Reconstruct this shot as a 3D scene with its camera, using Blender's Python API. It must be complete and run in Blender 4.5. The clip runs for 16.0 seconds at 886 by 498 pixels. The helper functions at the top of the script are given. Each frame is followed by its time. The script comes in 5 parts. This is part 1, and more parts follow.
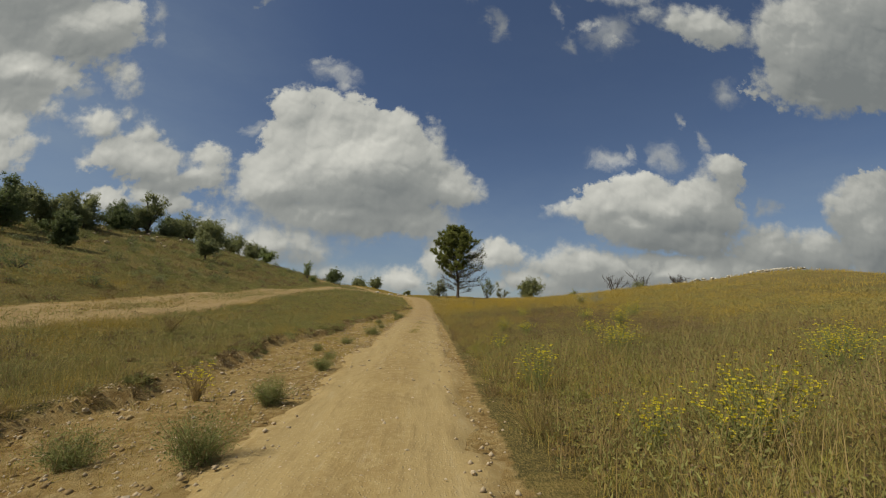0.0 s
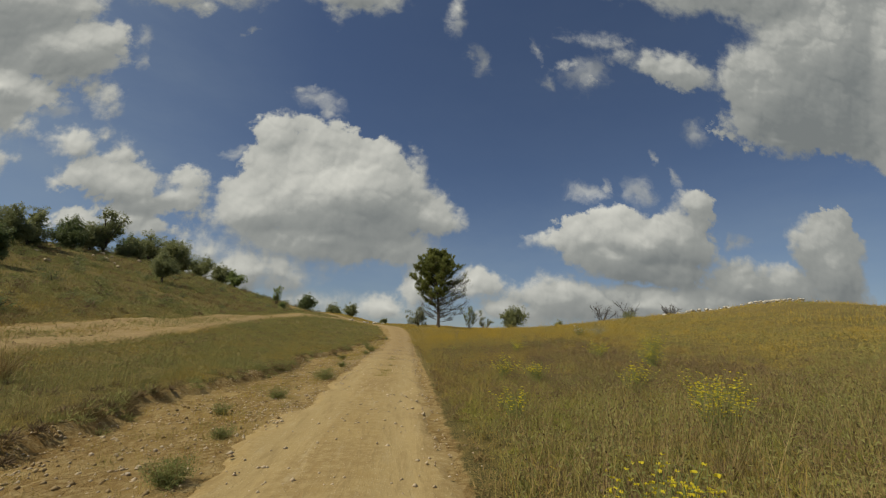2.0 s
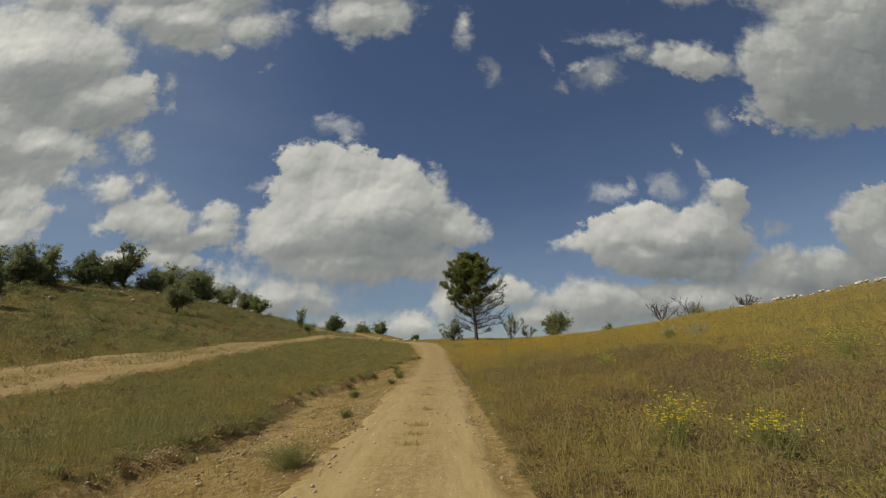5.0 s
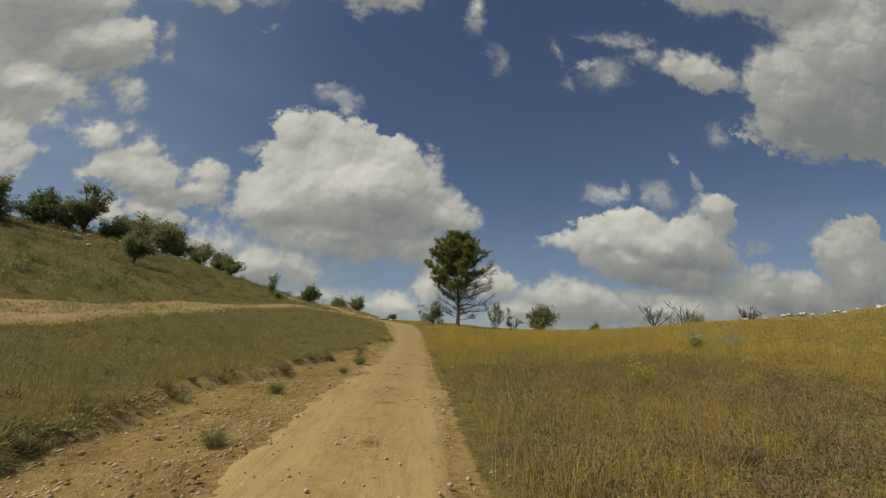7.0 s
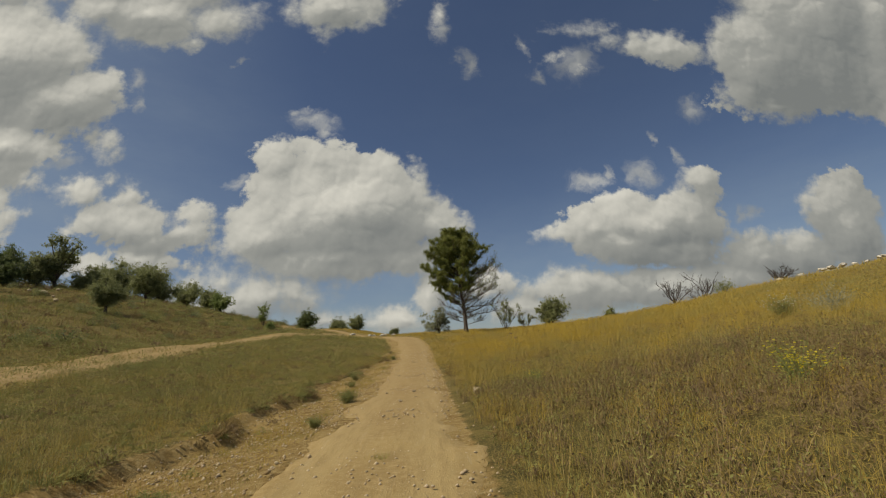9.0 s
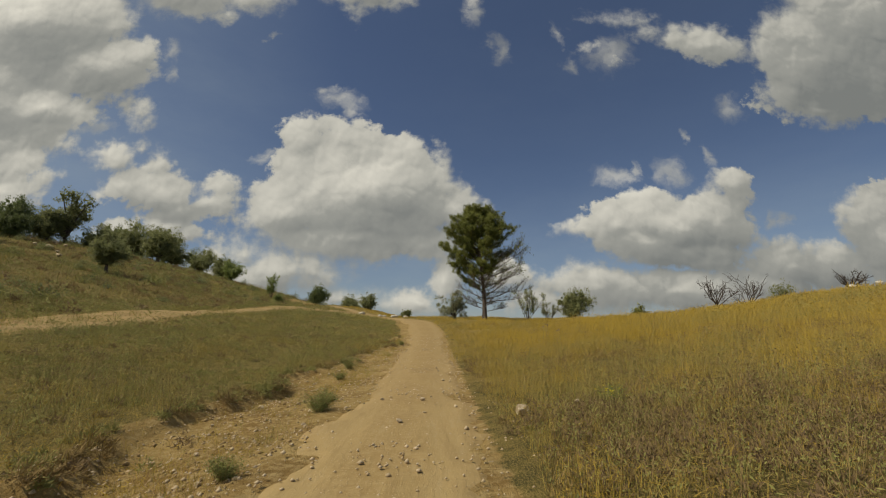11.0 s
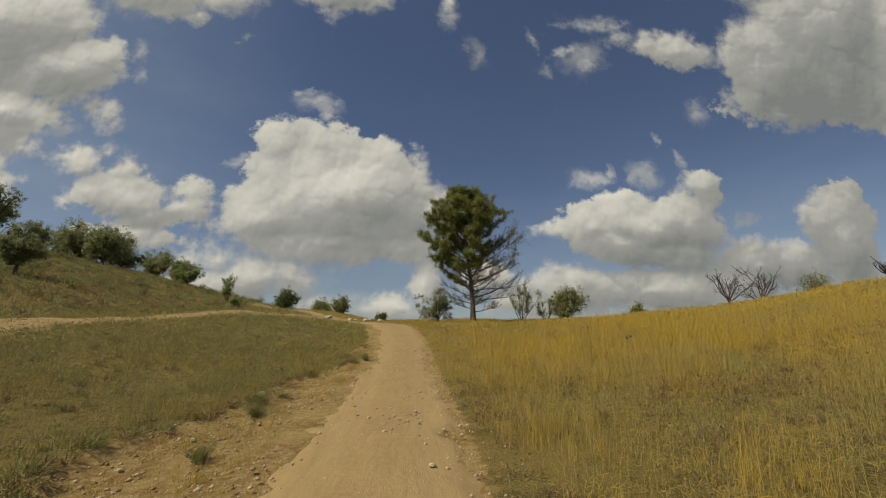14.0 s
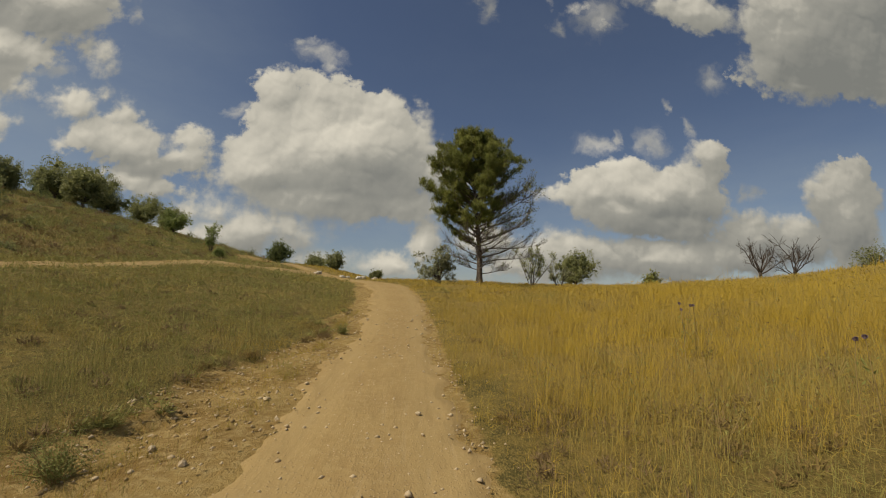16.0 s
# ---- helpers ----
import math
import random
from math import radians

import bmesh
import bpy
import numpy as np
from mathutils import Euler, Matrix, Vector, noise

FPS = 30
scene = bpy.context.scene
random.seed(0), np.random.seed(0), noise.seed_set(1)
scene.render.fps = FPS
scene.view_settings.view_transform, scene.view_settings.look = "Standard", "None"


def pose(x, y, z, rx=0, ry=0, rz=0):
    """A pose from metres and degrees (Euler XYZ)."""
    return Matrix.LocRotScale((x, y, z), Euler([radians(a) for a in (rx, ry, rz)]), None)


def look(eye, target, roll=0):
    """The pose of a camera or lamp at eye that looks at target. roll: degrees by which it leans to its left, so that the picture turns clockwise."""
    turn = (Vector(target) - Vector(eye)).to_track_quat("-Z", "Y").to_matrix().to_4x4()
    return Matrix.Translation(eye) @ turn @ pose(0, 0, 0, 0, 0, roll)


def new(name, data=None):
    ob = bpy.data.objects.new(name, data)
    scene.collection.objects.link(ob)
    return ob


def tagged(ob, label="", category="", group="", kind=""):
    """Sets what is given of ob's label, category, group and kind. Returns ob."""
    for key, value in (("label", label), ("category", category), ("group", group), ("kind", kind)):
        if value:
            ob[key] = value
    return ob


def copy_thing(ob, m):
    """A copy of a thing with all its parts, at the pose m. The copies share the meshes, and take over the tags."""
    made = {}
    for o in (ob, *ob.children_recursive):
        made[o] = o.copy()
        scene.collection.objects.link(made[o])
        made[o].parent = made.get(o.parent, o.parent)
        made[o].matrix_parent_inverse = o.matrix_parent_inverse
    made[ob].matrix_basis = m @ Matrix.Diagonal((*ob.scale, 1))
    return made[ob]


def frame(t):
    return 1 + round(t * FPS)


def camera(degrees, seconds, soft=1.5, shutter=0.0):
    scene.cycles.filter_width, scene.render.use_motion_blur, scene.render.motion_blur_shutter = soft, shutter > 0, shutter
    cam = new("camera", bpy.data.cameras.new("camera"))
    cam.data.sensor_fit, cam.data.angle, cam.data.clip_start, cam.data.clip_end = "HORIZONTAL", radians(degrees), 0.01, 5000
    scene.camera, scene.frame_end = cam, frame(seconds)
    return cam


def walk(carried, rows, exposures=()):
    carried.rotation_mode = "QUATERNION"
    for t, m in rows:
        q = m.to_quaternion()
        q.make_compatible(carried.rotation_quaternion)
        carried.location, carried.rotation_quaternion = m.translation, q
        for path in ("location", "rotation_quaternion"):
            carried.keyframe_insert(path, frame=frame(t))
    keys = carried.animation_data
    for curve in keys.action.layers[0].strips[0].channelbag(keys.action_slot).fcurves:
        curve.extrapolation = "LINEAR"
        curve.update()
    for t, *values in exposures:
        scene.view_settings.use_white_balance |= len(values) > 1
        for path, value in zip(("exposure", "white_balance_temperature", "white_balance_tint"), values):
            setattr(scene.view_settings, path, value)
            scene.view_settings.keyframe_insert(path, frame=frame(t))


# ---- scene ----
cam = camera(91.2, 16.0, 1.0)
PATH = [
    (0.0, pose(0.359, 0.000, 1.432, 98.23, -2.10, -2.05)),
    (0.5, pose(0.415, 1.057, 1.478, 97.88, -0.49, -1.75)),
    (1.0, pose(0.446, 2.102, 1.535, 98.27, 1.58, -1.38)),
    (1.5, pose(0.460, 3.134, 1.594, 102.69, 1.82, -0.95)),
    (2.0, pose(0.471, 4.168, 1.640, 102.04, -2.64, -4.81)),
    (2.5, pose(0.441, 5.190, 1.682, 103.80, 2.50, -1.84)),
    (3.0, pose(0.391, 6.220, 1.718, 106.98, 4.49, -0.32)),
    (3.5, pose(0.339, 7.276, 1.754, 109.54, 0.69, -1.01)),
    (4.0, pose(0.307, 8.363, 1.783, 110.14, 2.83, 1.99)),
    (4.5, pose(0.297, 9.471, 1.814, 109.33, 5.07, 4.70)),
    (5.0, pose(0.306, 10.601, 1.851, 103.73, 1.23, -0.38)),
    (7.5, pose(0.506, 16.322, 2.004, 101.74, -4.62, -3.16)),
    (8.0, pose(0.545, 17.429, 2.036, 101.78, 4.17, -1.72)),
    (10.5, pose(0.494, 22.653, 2.169, 103.86, 0.29, -1.77)),
    (11.0, pose(0.419, 23.779, 2.179, 100.99, -0.76, -0.71)),
    (11.5, pose(0.389, 25.008, 2.232, 96.78, 2.19, -0.26)),
    (12.0, pose(0.360, 26.170, 2.244, 99.91, 1.44, -0.18)),
    (12.5, pose(0.332, 27.286, 2.292, 99.46, -1.49, -2.09)),
    (13.0, pose(0.374, 28.187, 2.268, 101.15, 0.69, -4.18)),
    (13.5, pose(0.418, 29.184, 2.304, 98.51, 6.41, -4.65)),
    (14.0, pose(0.415, 30.232, 2.366, 101.40, 0.45, -3.30)),
    (14.5, pose(0.405, 31.343, 2.419, 98.62, -0.46, -4.46)),
    (15.0, pose(0.363, 32.457, 2.486, 101.19, 1.82, -1.14)),
    (15.5, pose(0.368, 33.578, 2.532, 100.33, 0.17, -2.22)),
    (16.0, pose(0.379, 34.707, 2.571, 96.28, -1.91, -3.68)),
]
walk(cam, PATH, [(0.0, -0.03, 6650, 7), (4.0, -0.07, 6600, 7), (8.0, -0.03, 6850, 8), (11.0, 0.0, 7000, 8), (15.2, 0.02, 7050, 8), (16.0, 0.02, 7400, 9)])

# ---- sky, clouds and sun ----
# clouds as ellipses: sideways and upwards over ahead, and their radii
BIG_CUMULUS = [
    (-0.337, 0.466, 0.058, 0.053), (-0.24, 0.469, 0.066, 0.049), (-0.164, 0.461, 0.062, 0.05), (-0.072, 0.436, 0.055, 0.051),
    (-0.018, 0.374, 0.052, 0.054), (-0.184, 0.332, 0.203, 0.148), (-0.292, 0.342, 0.115, 0.12), (-0.371, 0.281, 0.097, 0.083),
    (-0.076, 0.315, 0.115, 0.098), (-0.434, 0.262, 0.053, 0.041), (-0.21, 0.215, 0.186, 0.061), (-0.044, 0.204, 0.1, 0.051),
    (0.032, 0.299, 0.061, 0.049), (0.079, 0.284, 0.051, 0.033),
]
LEFT_CUMULUS = [
    (-0.792, 0.407, 0.052, 0.039), (-0.678, 0.401, 0.055, 0.039), (-0.621, 0.36, 0.046, 0.034), (-0.543, 0.344, 0.046, 0.038),
    (-0.762, 0.343, 0.065, 0.04), (-0.656, 0.332, 0.094, 0.054), (-0.539, 0.296, 0.064, 0.033), (-0.611, 0.275, 0.073, 0.028),
    (-0.733, 0.433, 0.018, 0.015), (-0.649, 0.246, 0.047, 0.03), (-0.733, 0.226, 0.053, 0.02), (-0.593, 0.215, 0.042, 0.022),
]
LOW_BAND = [
    (-0.449, 0.179, 0.047, 0.029), (-0.531, 0.165, 0.052, 0.024), (-0.379, 0.135, 0.078, 0.037), (-0.287, 0.133, 0.068, 0.037),
    (-0.469, 0.119, 0.117, 0.029), (-0.104, 0.065, 0.047, 0.015), (-0.046, 0.069, 0.058, 0.018), (0.014, 0.116, 0.039, 0.053),
    (-0.221, 0.076, 0.078, 0.018), (0.139, 0.133, 0.053, 0.034),
]
SMALL_PUFFS = [
    (0.432, 0.377, 0.052, 0.022), (0.473, 0.395, 0.019, 0.02), (0.557, 0.379, 0.036, 0.04), (0.658, 0.435, 0.015, 0.029),
    (0.139, 0.724, 0.029, 0.045), (0.079, 0.815, 0.023, 0.036), (-0.253, 0.565, 0.059, 0.024), (-0.225, 0.55, 0.025, 0.018),
    (-0.291, 0.588, 0.02, 0.015), (-0.432, 0.745, 0.014, 0.01), (0.611, 0.485, 0.011, 0.016), (0.728, 0.569, 0.04, 0.034),
    (0.427, 0.709, 0.052, 0.048), (0.338, 0.679, 0.02, 0.022), (-0.425, 0.427, 0.025, 0.016), (-0.687, 0.695, 0.031, 0.025),
    (-0.695, 0.625, 0.02, 0.031), (-0.849, 0.492, 0.036, 0.021), (0.816, 0.273, 0.019, 0.022), (0.309, 0.777, 0.018, 0.029),
]
RIGHT_CUMULUS = [
    (0.571, 0.265, 0.178, 0.072), (0.428, 0.254, 0.101, 0.046), (0.666, 0.269, 0.097, 0.081), (0.498, 0.218, 0.141, 0.057),
    (0.616, 0.199, 0.118, 0.052), (0.34, 0.25, 0.046, 0.018), (0.707, 0.368, 0.047, 0.039), (0.727, 0.317, 0.035, 0.051),
]
RIGHT_LOW = [
    (0.332, 0.155, 0.04, 0.024), (0.368, 0.114, 0.105, 0.033), (0.551, 0.099, 0.197, 0.037), (0.819, 0.208, 0.046, 0.022),
    (0.839, 0.166, 0.107, 0.038), (0.932, 0.164, 0.093, 0.047), (1.021, 0.275, 0.057, 0.046), (1.072, 0.225, 0.081, 0.096),
    (0.791, 0.117, 0.119, 0.034), (0.234, 0.075, 0.078, 0.021),
]
UPPER_RIGHT = [
    (0.996, 0.712, 0.182, 0.169), (1.142, 0.677, 0.131, 0.143), (0.9, 0.619, 0.095, 0.081), (0.964, 0.571, 0.121, 0.037),
    (0.897, 0.78, 0.088, 0.082), (0.701, 0.748, 0.096, 0.058), (0.608, 0.763, 0.067, 0.036), (0.529, 0.778, 0.073, 0.028),
    (0.458, 0.809, 0.088, 0.033), (0.386, 0.739, 0.047, 0.036), (0.43, 0.693, 0.032, 0.025),
    (1.182, 0.912, 0.254, 0.333), (1.048, 1.04, 0.209, 0.188), (1.345, 0.852, 0.217, 0.323), (0.835, 1.094, 0.166, 0.102),
    (0.966, 1.272, 0.459, 0.198), (1.522, 1.278, 0.375, 0.302),
]
UPPER_LEFT = [
    (-0.852, 0.767, 0.072, 0.065), (-0.777, 0.67, 0.06, 0.069), (-0.881, 0.645, 0.156, 0.09), (-0.744, 0.547, 0.046, 0.05),
    (-0.993, 0.54, 0.139, 0.057), (-0.971, 0.478, 0.076, 0.05), (-0.925, 0.442, 0.033, 0.02), (-1.026, 0.381, 0.068, 0.054),
    (-0.951, 0.351, 0.043, 0.028), (-1.037, 0.322, 0.08, 0.048), (-1.254, 0.607, 0.21, 0.307), (-1.223, 1.127, 0.147, 0.098),
    (-1.361, 1.184, 0.121, 0.096), (-1.051, 1.001, 0.115, 0.105), (-1.089, 0.786, 0.248, 0.176),
]
OVERHEAD = [
    (-0.669, 0.89, 0.16, 0.094), (-0.501, 0.878, 0.101, 0.072), (-0.561, 0.806, 0.039, 0.046), (-0.795, 0.919, 0.104, 0.077),
    (-0.196, 0.9, 0.126, 0.073), (-0.233, 0.843, 0.052, 0.043), (-0.104, 0.926, 0.077, 0.066), (-0.411, 0.9, 0.043, 0.036),
    (0.084, 0.869, 0.021, 0.065), (-1.251, 1.485, 0.341, 0.166), (-0.824, 1.456, 0.283, 0.161), (-0.375, 1.368, 0.301, 0.153),
    (0.168, 1.286, 0.347, 0.12), (0.31, 1.077, 0.049, 0.034), (-0.312, 1.529, 1.121, 0.359), (0.821, 1.496, 0.642, 0.502),
    (-0.796, 1.071, 0.264, 0.144), (-0.555, 1.008, 0.147, 0.131), (-0.179, 1.076, 0.185, 0.146), (-0.522, 1.269, 0.735, 0.133),
    (-0.351, 1.119, 0.119, 0.09),
]
CLOUD_SHADE = [
    (-0.096, 0.26, 0.121, 0.063), (-0.183, 0.228, 0.16, 0.055), (-0.29, 0.237, 0.107, 0.041), (-0.017, 0.228, 0.08, 0.061),
    (0.507, 0.177, 0.16, 0.046), (0.632, 0.212, 0.104, 0.052), (0.514, 0.238, 0.027, 0.017), (0.693, 0.17, 0.08, 0.038),
    (1.016, 0.624, 0.158, 0.117), (1.125, 0.661, 0.116, 0.143), (-0.984, 0.678, 0.121, 0.086), (-0.864, 0.621, 0.106, 0.052),
    (-0.813, 0.544, 0.07, 0.033), (-1.014, 0.489, 0.083, 0.038), (-0.39, 0.1, 0.13, 0.026), (0.458, 0.092, 0.21, 0.037),
    (0.875, 0.141, 0.146, 0.059), (1.042, 0.178, 0.08, 0.054), (-0.638, 0.279, 0.107, 0.019), (-0.71, 0.854, 0.091, 0.043),
    (-0.195, 0.864, 0.076, 0.029),
]


SUN_FROM = Vector((-0.60, -0.18, 0.78)).normalized()   # the way towards the sun
sun = new("sun", bpy.data.lights.new("sun", "SUN"))
sun.data.energy, sun.data.angle, sun.data.color = 3.2, radians(0.6), (1.0, 0.925, 0.785)
sun.matrix_world = look(SUN_FROM * 60, (0, 0, 0))


def node(nt, kind, *ins, operation=None, use_clamp=False, interpolation_type=None, feature=None, attribute_name=None):
    """A node with its attributes set and its inputs linked or filled in order; None leaves an input alone."""
    n = nt.nodes.new("ShaderNode" + kind)
    if operation:
        n.operation = operation
    if use_clamp:
        n.use_clamp = True
    if interpolation_type:
        n.interpolation_type = interpolation_type
    if feature:
        n.feature = feature
    if attribute_name:
        n.attribute_name = attribute_name
    for i, value in enumerate(ins):
        if isinstance(value, bpy.types.NodeSocket):
            nt.links.new(value, n.inputs[i])
        elif value is not None:
            n.inputs[i].default_value = value
    return n


def maths(nt, op, *ins, clamp=False):
    return node(nt, "Math", *ins, operation=op, use_clamp=clamp).outputs[0]


def vmaths(nt, op, *ins):
    return node(nt, "VectorMath", *ins, operation=op).outputs[0]


def smooth(nt, value, lo, hi, out_lo=0.0, out_hi=1.0):
    return node(nt, "MapRange", value, lo, hi, out_lo, out_hi, interpolation_type="SMOOTHSTEP").outputs[0]


def noise_of(nt, vec, scale, detail=4.0, rough=0.55):
    n = node(nt, "TexNoise", vec)
    n.inputs["Scale"].default_value, n.inputs["Detail"].default_value, n.inputs["Roughness"].default_value = scale, detail, rough
    return n


def ellipse_field(nt, vec, blobs, soft=0.18):
    """The smallest distance to any of the ellipses, in their radii, blended."""
    least = None
    for u, v, ru, rv in blobs:
        off = vmaths(nt, "SUBTRACT", vec, (u, v, 0))
        far = node(nt, "VectorMath", vmaths(nt, "MULTIPLY", off, (1 / ru, 1 / rv, 1)), operation="LENGTH").outputs["Value"]
        least = far if least is None else maths(nt, "SMOOTH_MIN", least, far, soft)
    return least


def heap_field(nt, vec, blobs, soft=0.02):
    """How deep inside the heaped ellipses a place lies, blended; below nought outside."""
    most = None
    for u, v, ru, rv in blobs:
        size = math.sqrt(ru * rv)
        off = vmaths(nt, "SUBTRACT", vec, (u, v, 0))
        far = node(nt, "VectorMath", vmaths(nt, "MULTIPLY", off, (size / ru, size / rv, 1)), operation="LENGTH").outputs["Value"]
        deep = maths(nt, "SUBTRACT", 1.19 * size, far)
        most = deep if most is None else maths(nt, "SMOOTH_MAX", most, deep, soft)
    return most


def cloud_group():
    g = bpy.data.node_groups.new("cloud_field", "ShaderNodeTree")
    g.interface.new_socket("Place", in_out="INPUT", socket_type="NodeSocketVector")
    g.interface.new_socket("Fine", in_out="INPUT", socket_type="NodeSocketFloat")
    g.interface.new_socket("Density", in_out="OUTPUT", socket_type="NodeSocketFloat")
    given = g.nodes.new("NodeGroupInput").outputs
    place = given[0]
    n1 = noise_of(g, place, 7.5, 2.5, 0.55)
    warp = vmaths(g, "MULTIPLY", vmaths(g, "SUBTRACT", n1.outputs["Color"], (0.5, 0.5, 0.5)), (0.05, 0.046, 0))
    low = [(u, v, ru * 1.2, rv * 1.4) for u, v, ru, rv in LOW_BAND + RIGHT_LOW]
    blobs = BIG_CUMULUS + LEFT_CUMULUS + low + RIGHT_CUMULUS + UPPER_RIGHT + UPPER_LEFT + OVERHEAD
    field = heap_field(g, vmaths(g, "ADD", place, warp), blobs)
    # cauliflower bulges: domes of three sizes that meet in creases, and a finer fray along the edges
    n3 = noise_of(g, place, 22.0, 3.0, 0.55)
    curl = vmaths(g, "MULTIPLY", vmaths(g, "SUBTRACT", n3.outputs["Color"], (0.5, 0.5, 0.5)), (0.05, 0.05, 0))
    around = vmaths(g, "ADD", vmaths(g, "ADD", place, curl), vmaths(g, "MULTIPLY", warp, (0.5, 0.5, 0)))
    bulge = None
    for scale, amount in ((9.0, 0.052), (21.0, 0.026), (47.0, 0.011)):
        cells = node(g, "TexVoronoi", around, feature="SMOOTH_F1")
        cells.inputs["Scale"].default_value, cells.inputs["Detail"].default_value, cells.inputs["Smoothness"].default_value = scale, 0.0, 0.25
        dist = cells.outputs["Distance"]
        lump = maths(g, "MULTIPLY", maths(g, "SUBTRACT", 0.27, maths(g, "MULTIPLY", dist, dist)), amount)
        bulge = lump if bulge is None else maths(g, "ADD", bulge, lump)
    n2 = noise_of(g, place, 34.0, 5.0, 0.62)
    fray = maths(g, "MULTIPLY", maths(g, "MULTIPLY", maths(g, "SUBTRACT", n2.outputs["Fac"], 0.5), 0.075), given[1])
    out = g.nodes.new("NodeGroupOutput")
    g.links.new(maths(g, "ADD", field, maths(g, "ADD", bulge, fray)), out.inputs[0])
    return g


def build_world():
    world = bpy.data.worlds.new("world")
    scene.world = world
    world.use_nodes = True
    nt = world.node_tree
    nt.nodes.clear()
    way = node(nt, "TexCoord").outputs["Generated"]
    xyz = node(nt, "SeparateXYZ", way).outputs
    ahead = maths(nt, "MAXIMUM", xyz[1], 0.03)
    place = node(nt, "CombineXYZ", maths(nt, "DIVIDE", xyz[0], ahead), maths(nt, "DIVIDE", xyz[2], ahead), 0.0).outputs[0]
    group = cloud_group()
    fields = []
    for offset, fine in (((0, 0, 0), 1.0), ((0, 0, 0), 0.12), ((-0.006, 0.0105, 0), 0.12), ((-0.028, 0.046, 0), 0.12)):
        n = nt.nodes.new("ShaderNodeGroup")
        n.node_tree = group
        nt.links.new(vmaths(nt, "ADD", place, offset), n.inputs[0])
        n.inputs[1].default_value = fine
        fields.append(n.outputs[0])
    density = fields[0]
    # behind the camera and far to the sides: scattered cumulus of the same kind
    stray = maths(nt, "MULTIPLY", maths(nt, "SUBTRACT", noise_of(nt, vmaths(nt, "MULTIPLY", way, (1, 1, 1.8)), 2.4, 7.0).outputs["Fac"], 0.5), 0.4)
    front = smooth(nt, xyz[1], 0.28, 0.45)
    density = node(nt, "Mix", front, None, stray, density).outputs[0]
    # crisp heads, and edges that melt away low down and on the lee side
    up = node(nt, "SeparateXYZ", place).outputs[1]
    melt = maths(nt, "ADD", smooth(nt, noise_of(nt, place, 3.6, 2.0).outputs["Fac"], 0.42, 0.66, 0.010, 0.05), maths(nt, "ADD", smooth(nt, up, 0.10, 0.30, 0.022, 0.0), smooth(nt, up, 0.55, 0.95, 0.0, 0.045)))
    alpha = node(nt, "MapRange", density, -0.006, melt, 0.0, 1.0, interpolation_type="SMOOTHSTEP").outputs[0]
    # torn shreds of thin cloud
    tear = noise_of(nt, place, 9.0, 5.0, 0.6)
    drift = vmaths(nt, "ADD", place, vmaths(nt, "MULTIPLY", vmaths(nt, "SUBTRACT", tear.outputs["Color"], (0.5, 0.5, 0.5)), (0.15, 0.13, 0)))
    shred = maths(nt, "SUBTRACT", 1.35, ellipse_field(nt, drift, SMALL_PUFFS, 0.3))
    shred = maths(nt, "ADD", shred, maths(nt, "MULTIPLY", maths(nt, "SUBTRACT", noise_of(nt, drift, 24.0, 5.0, 0.6).outputs["Fac"], 0.5), 1.6))
    alpha = maths(nt, "MAXIMUM", alpha, maths(nt, "MULTIPLY", maths(nt, "MULTIPLY", smooth(nt, shred, 0.0, 1.5), 0.62), front))
    small_lit = maths(nt, "MULTIPLY", maths(nt, "SUBTRACT", fields[1], fields[2]), 7.0)
    broad_lit = maths(nt, "MULTIPLY", maths(nt, "SUBTRACT", fields[1], fields[3]), 3.4)
    belly = vmaths(nt, "ADD", place, vmaths(nt, "MULTIPLY", vmaths(nt, "SUBTRACT", noise_of(nt, place, 8.0, 4.0, 0.6).outputs["Color"], (0.5, 0.5, 0.5)), (0.14, 0.12, 0)))
    dark = smooth(nt, ellipse_field(nt, belly, CLOUD_SHADE, 0.35), 0.1, 1.8, 1.0, 0.0)
    light = maths(nt, "ADD", maths(nt, "ADD", small_lit, broad_lit), 0.57)
    # duller on the side away from the sun
    across = node(nt, "SeparateXYZ", place).outputs[0]
    light = maths(nt, "ADD", light, maths(nt, "SUBTRACT", smooth(nt, across, -1.1, -0.5, 0.10, 0.0), smooth(nt, across, 0.15, 1.0, 0.0, 0.24)))
    light = maths(nt, "SUBTRACT", light, maths(nt, "MULTIPLY", dark, 0.30))
    light = maths(nt, "ADD", maths(nt, "MULTIPLY", light, 0.78), 0.12, clamp=True)
    ramp = node(nt, "ValToRGB", light)
    ramp.color_ramp.elements[0].color = (0.19, 0.205, 0.21, 1)
    ramp.color_ramp.elements[1].color = (0.70, 0.69, 0.64, 1)
    mid = ramp.color_ramp.elements.new(0.45)
    mid.color = (0.31, 0.32, 0.312, 1)
    cloud = node(nt, "Background", ramp.outputs[0], 1.0)
    # thin cloud and summer haze towards the horizon
    veil = noise_of(nt, vmaths(nt, "MULTIPLY", way, (1, 1, 2.5)), 3.2, 6.0, 0.6).outputs["Fac"]
    haze = maths(nt, "MULTIPLY", smooth(nt, xyz[2], 0.03, 0.40, 1.0, 0.08), smooth(nt, veil, 0.3, 0.75, 0.35, 0.9))
    # the sky pales towards the sun
    pale = maths(nt, "MULTIPLY", smooth(nt, xyz[0], -0.75, -0.10, 0.42, 0.0), smooth(nt, veil, 0.25, 0.75, 0.5, 1.0))
    haze = maths(nt, "MAXIMUM", maths(nt, "MULTIPLY", haze, 0.52), pale)
    sky = node(nt, "TexSky")
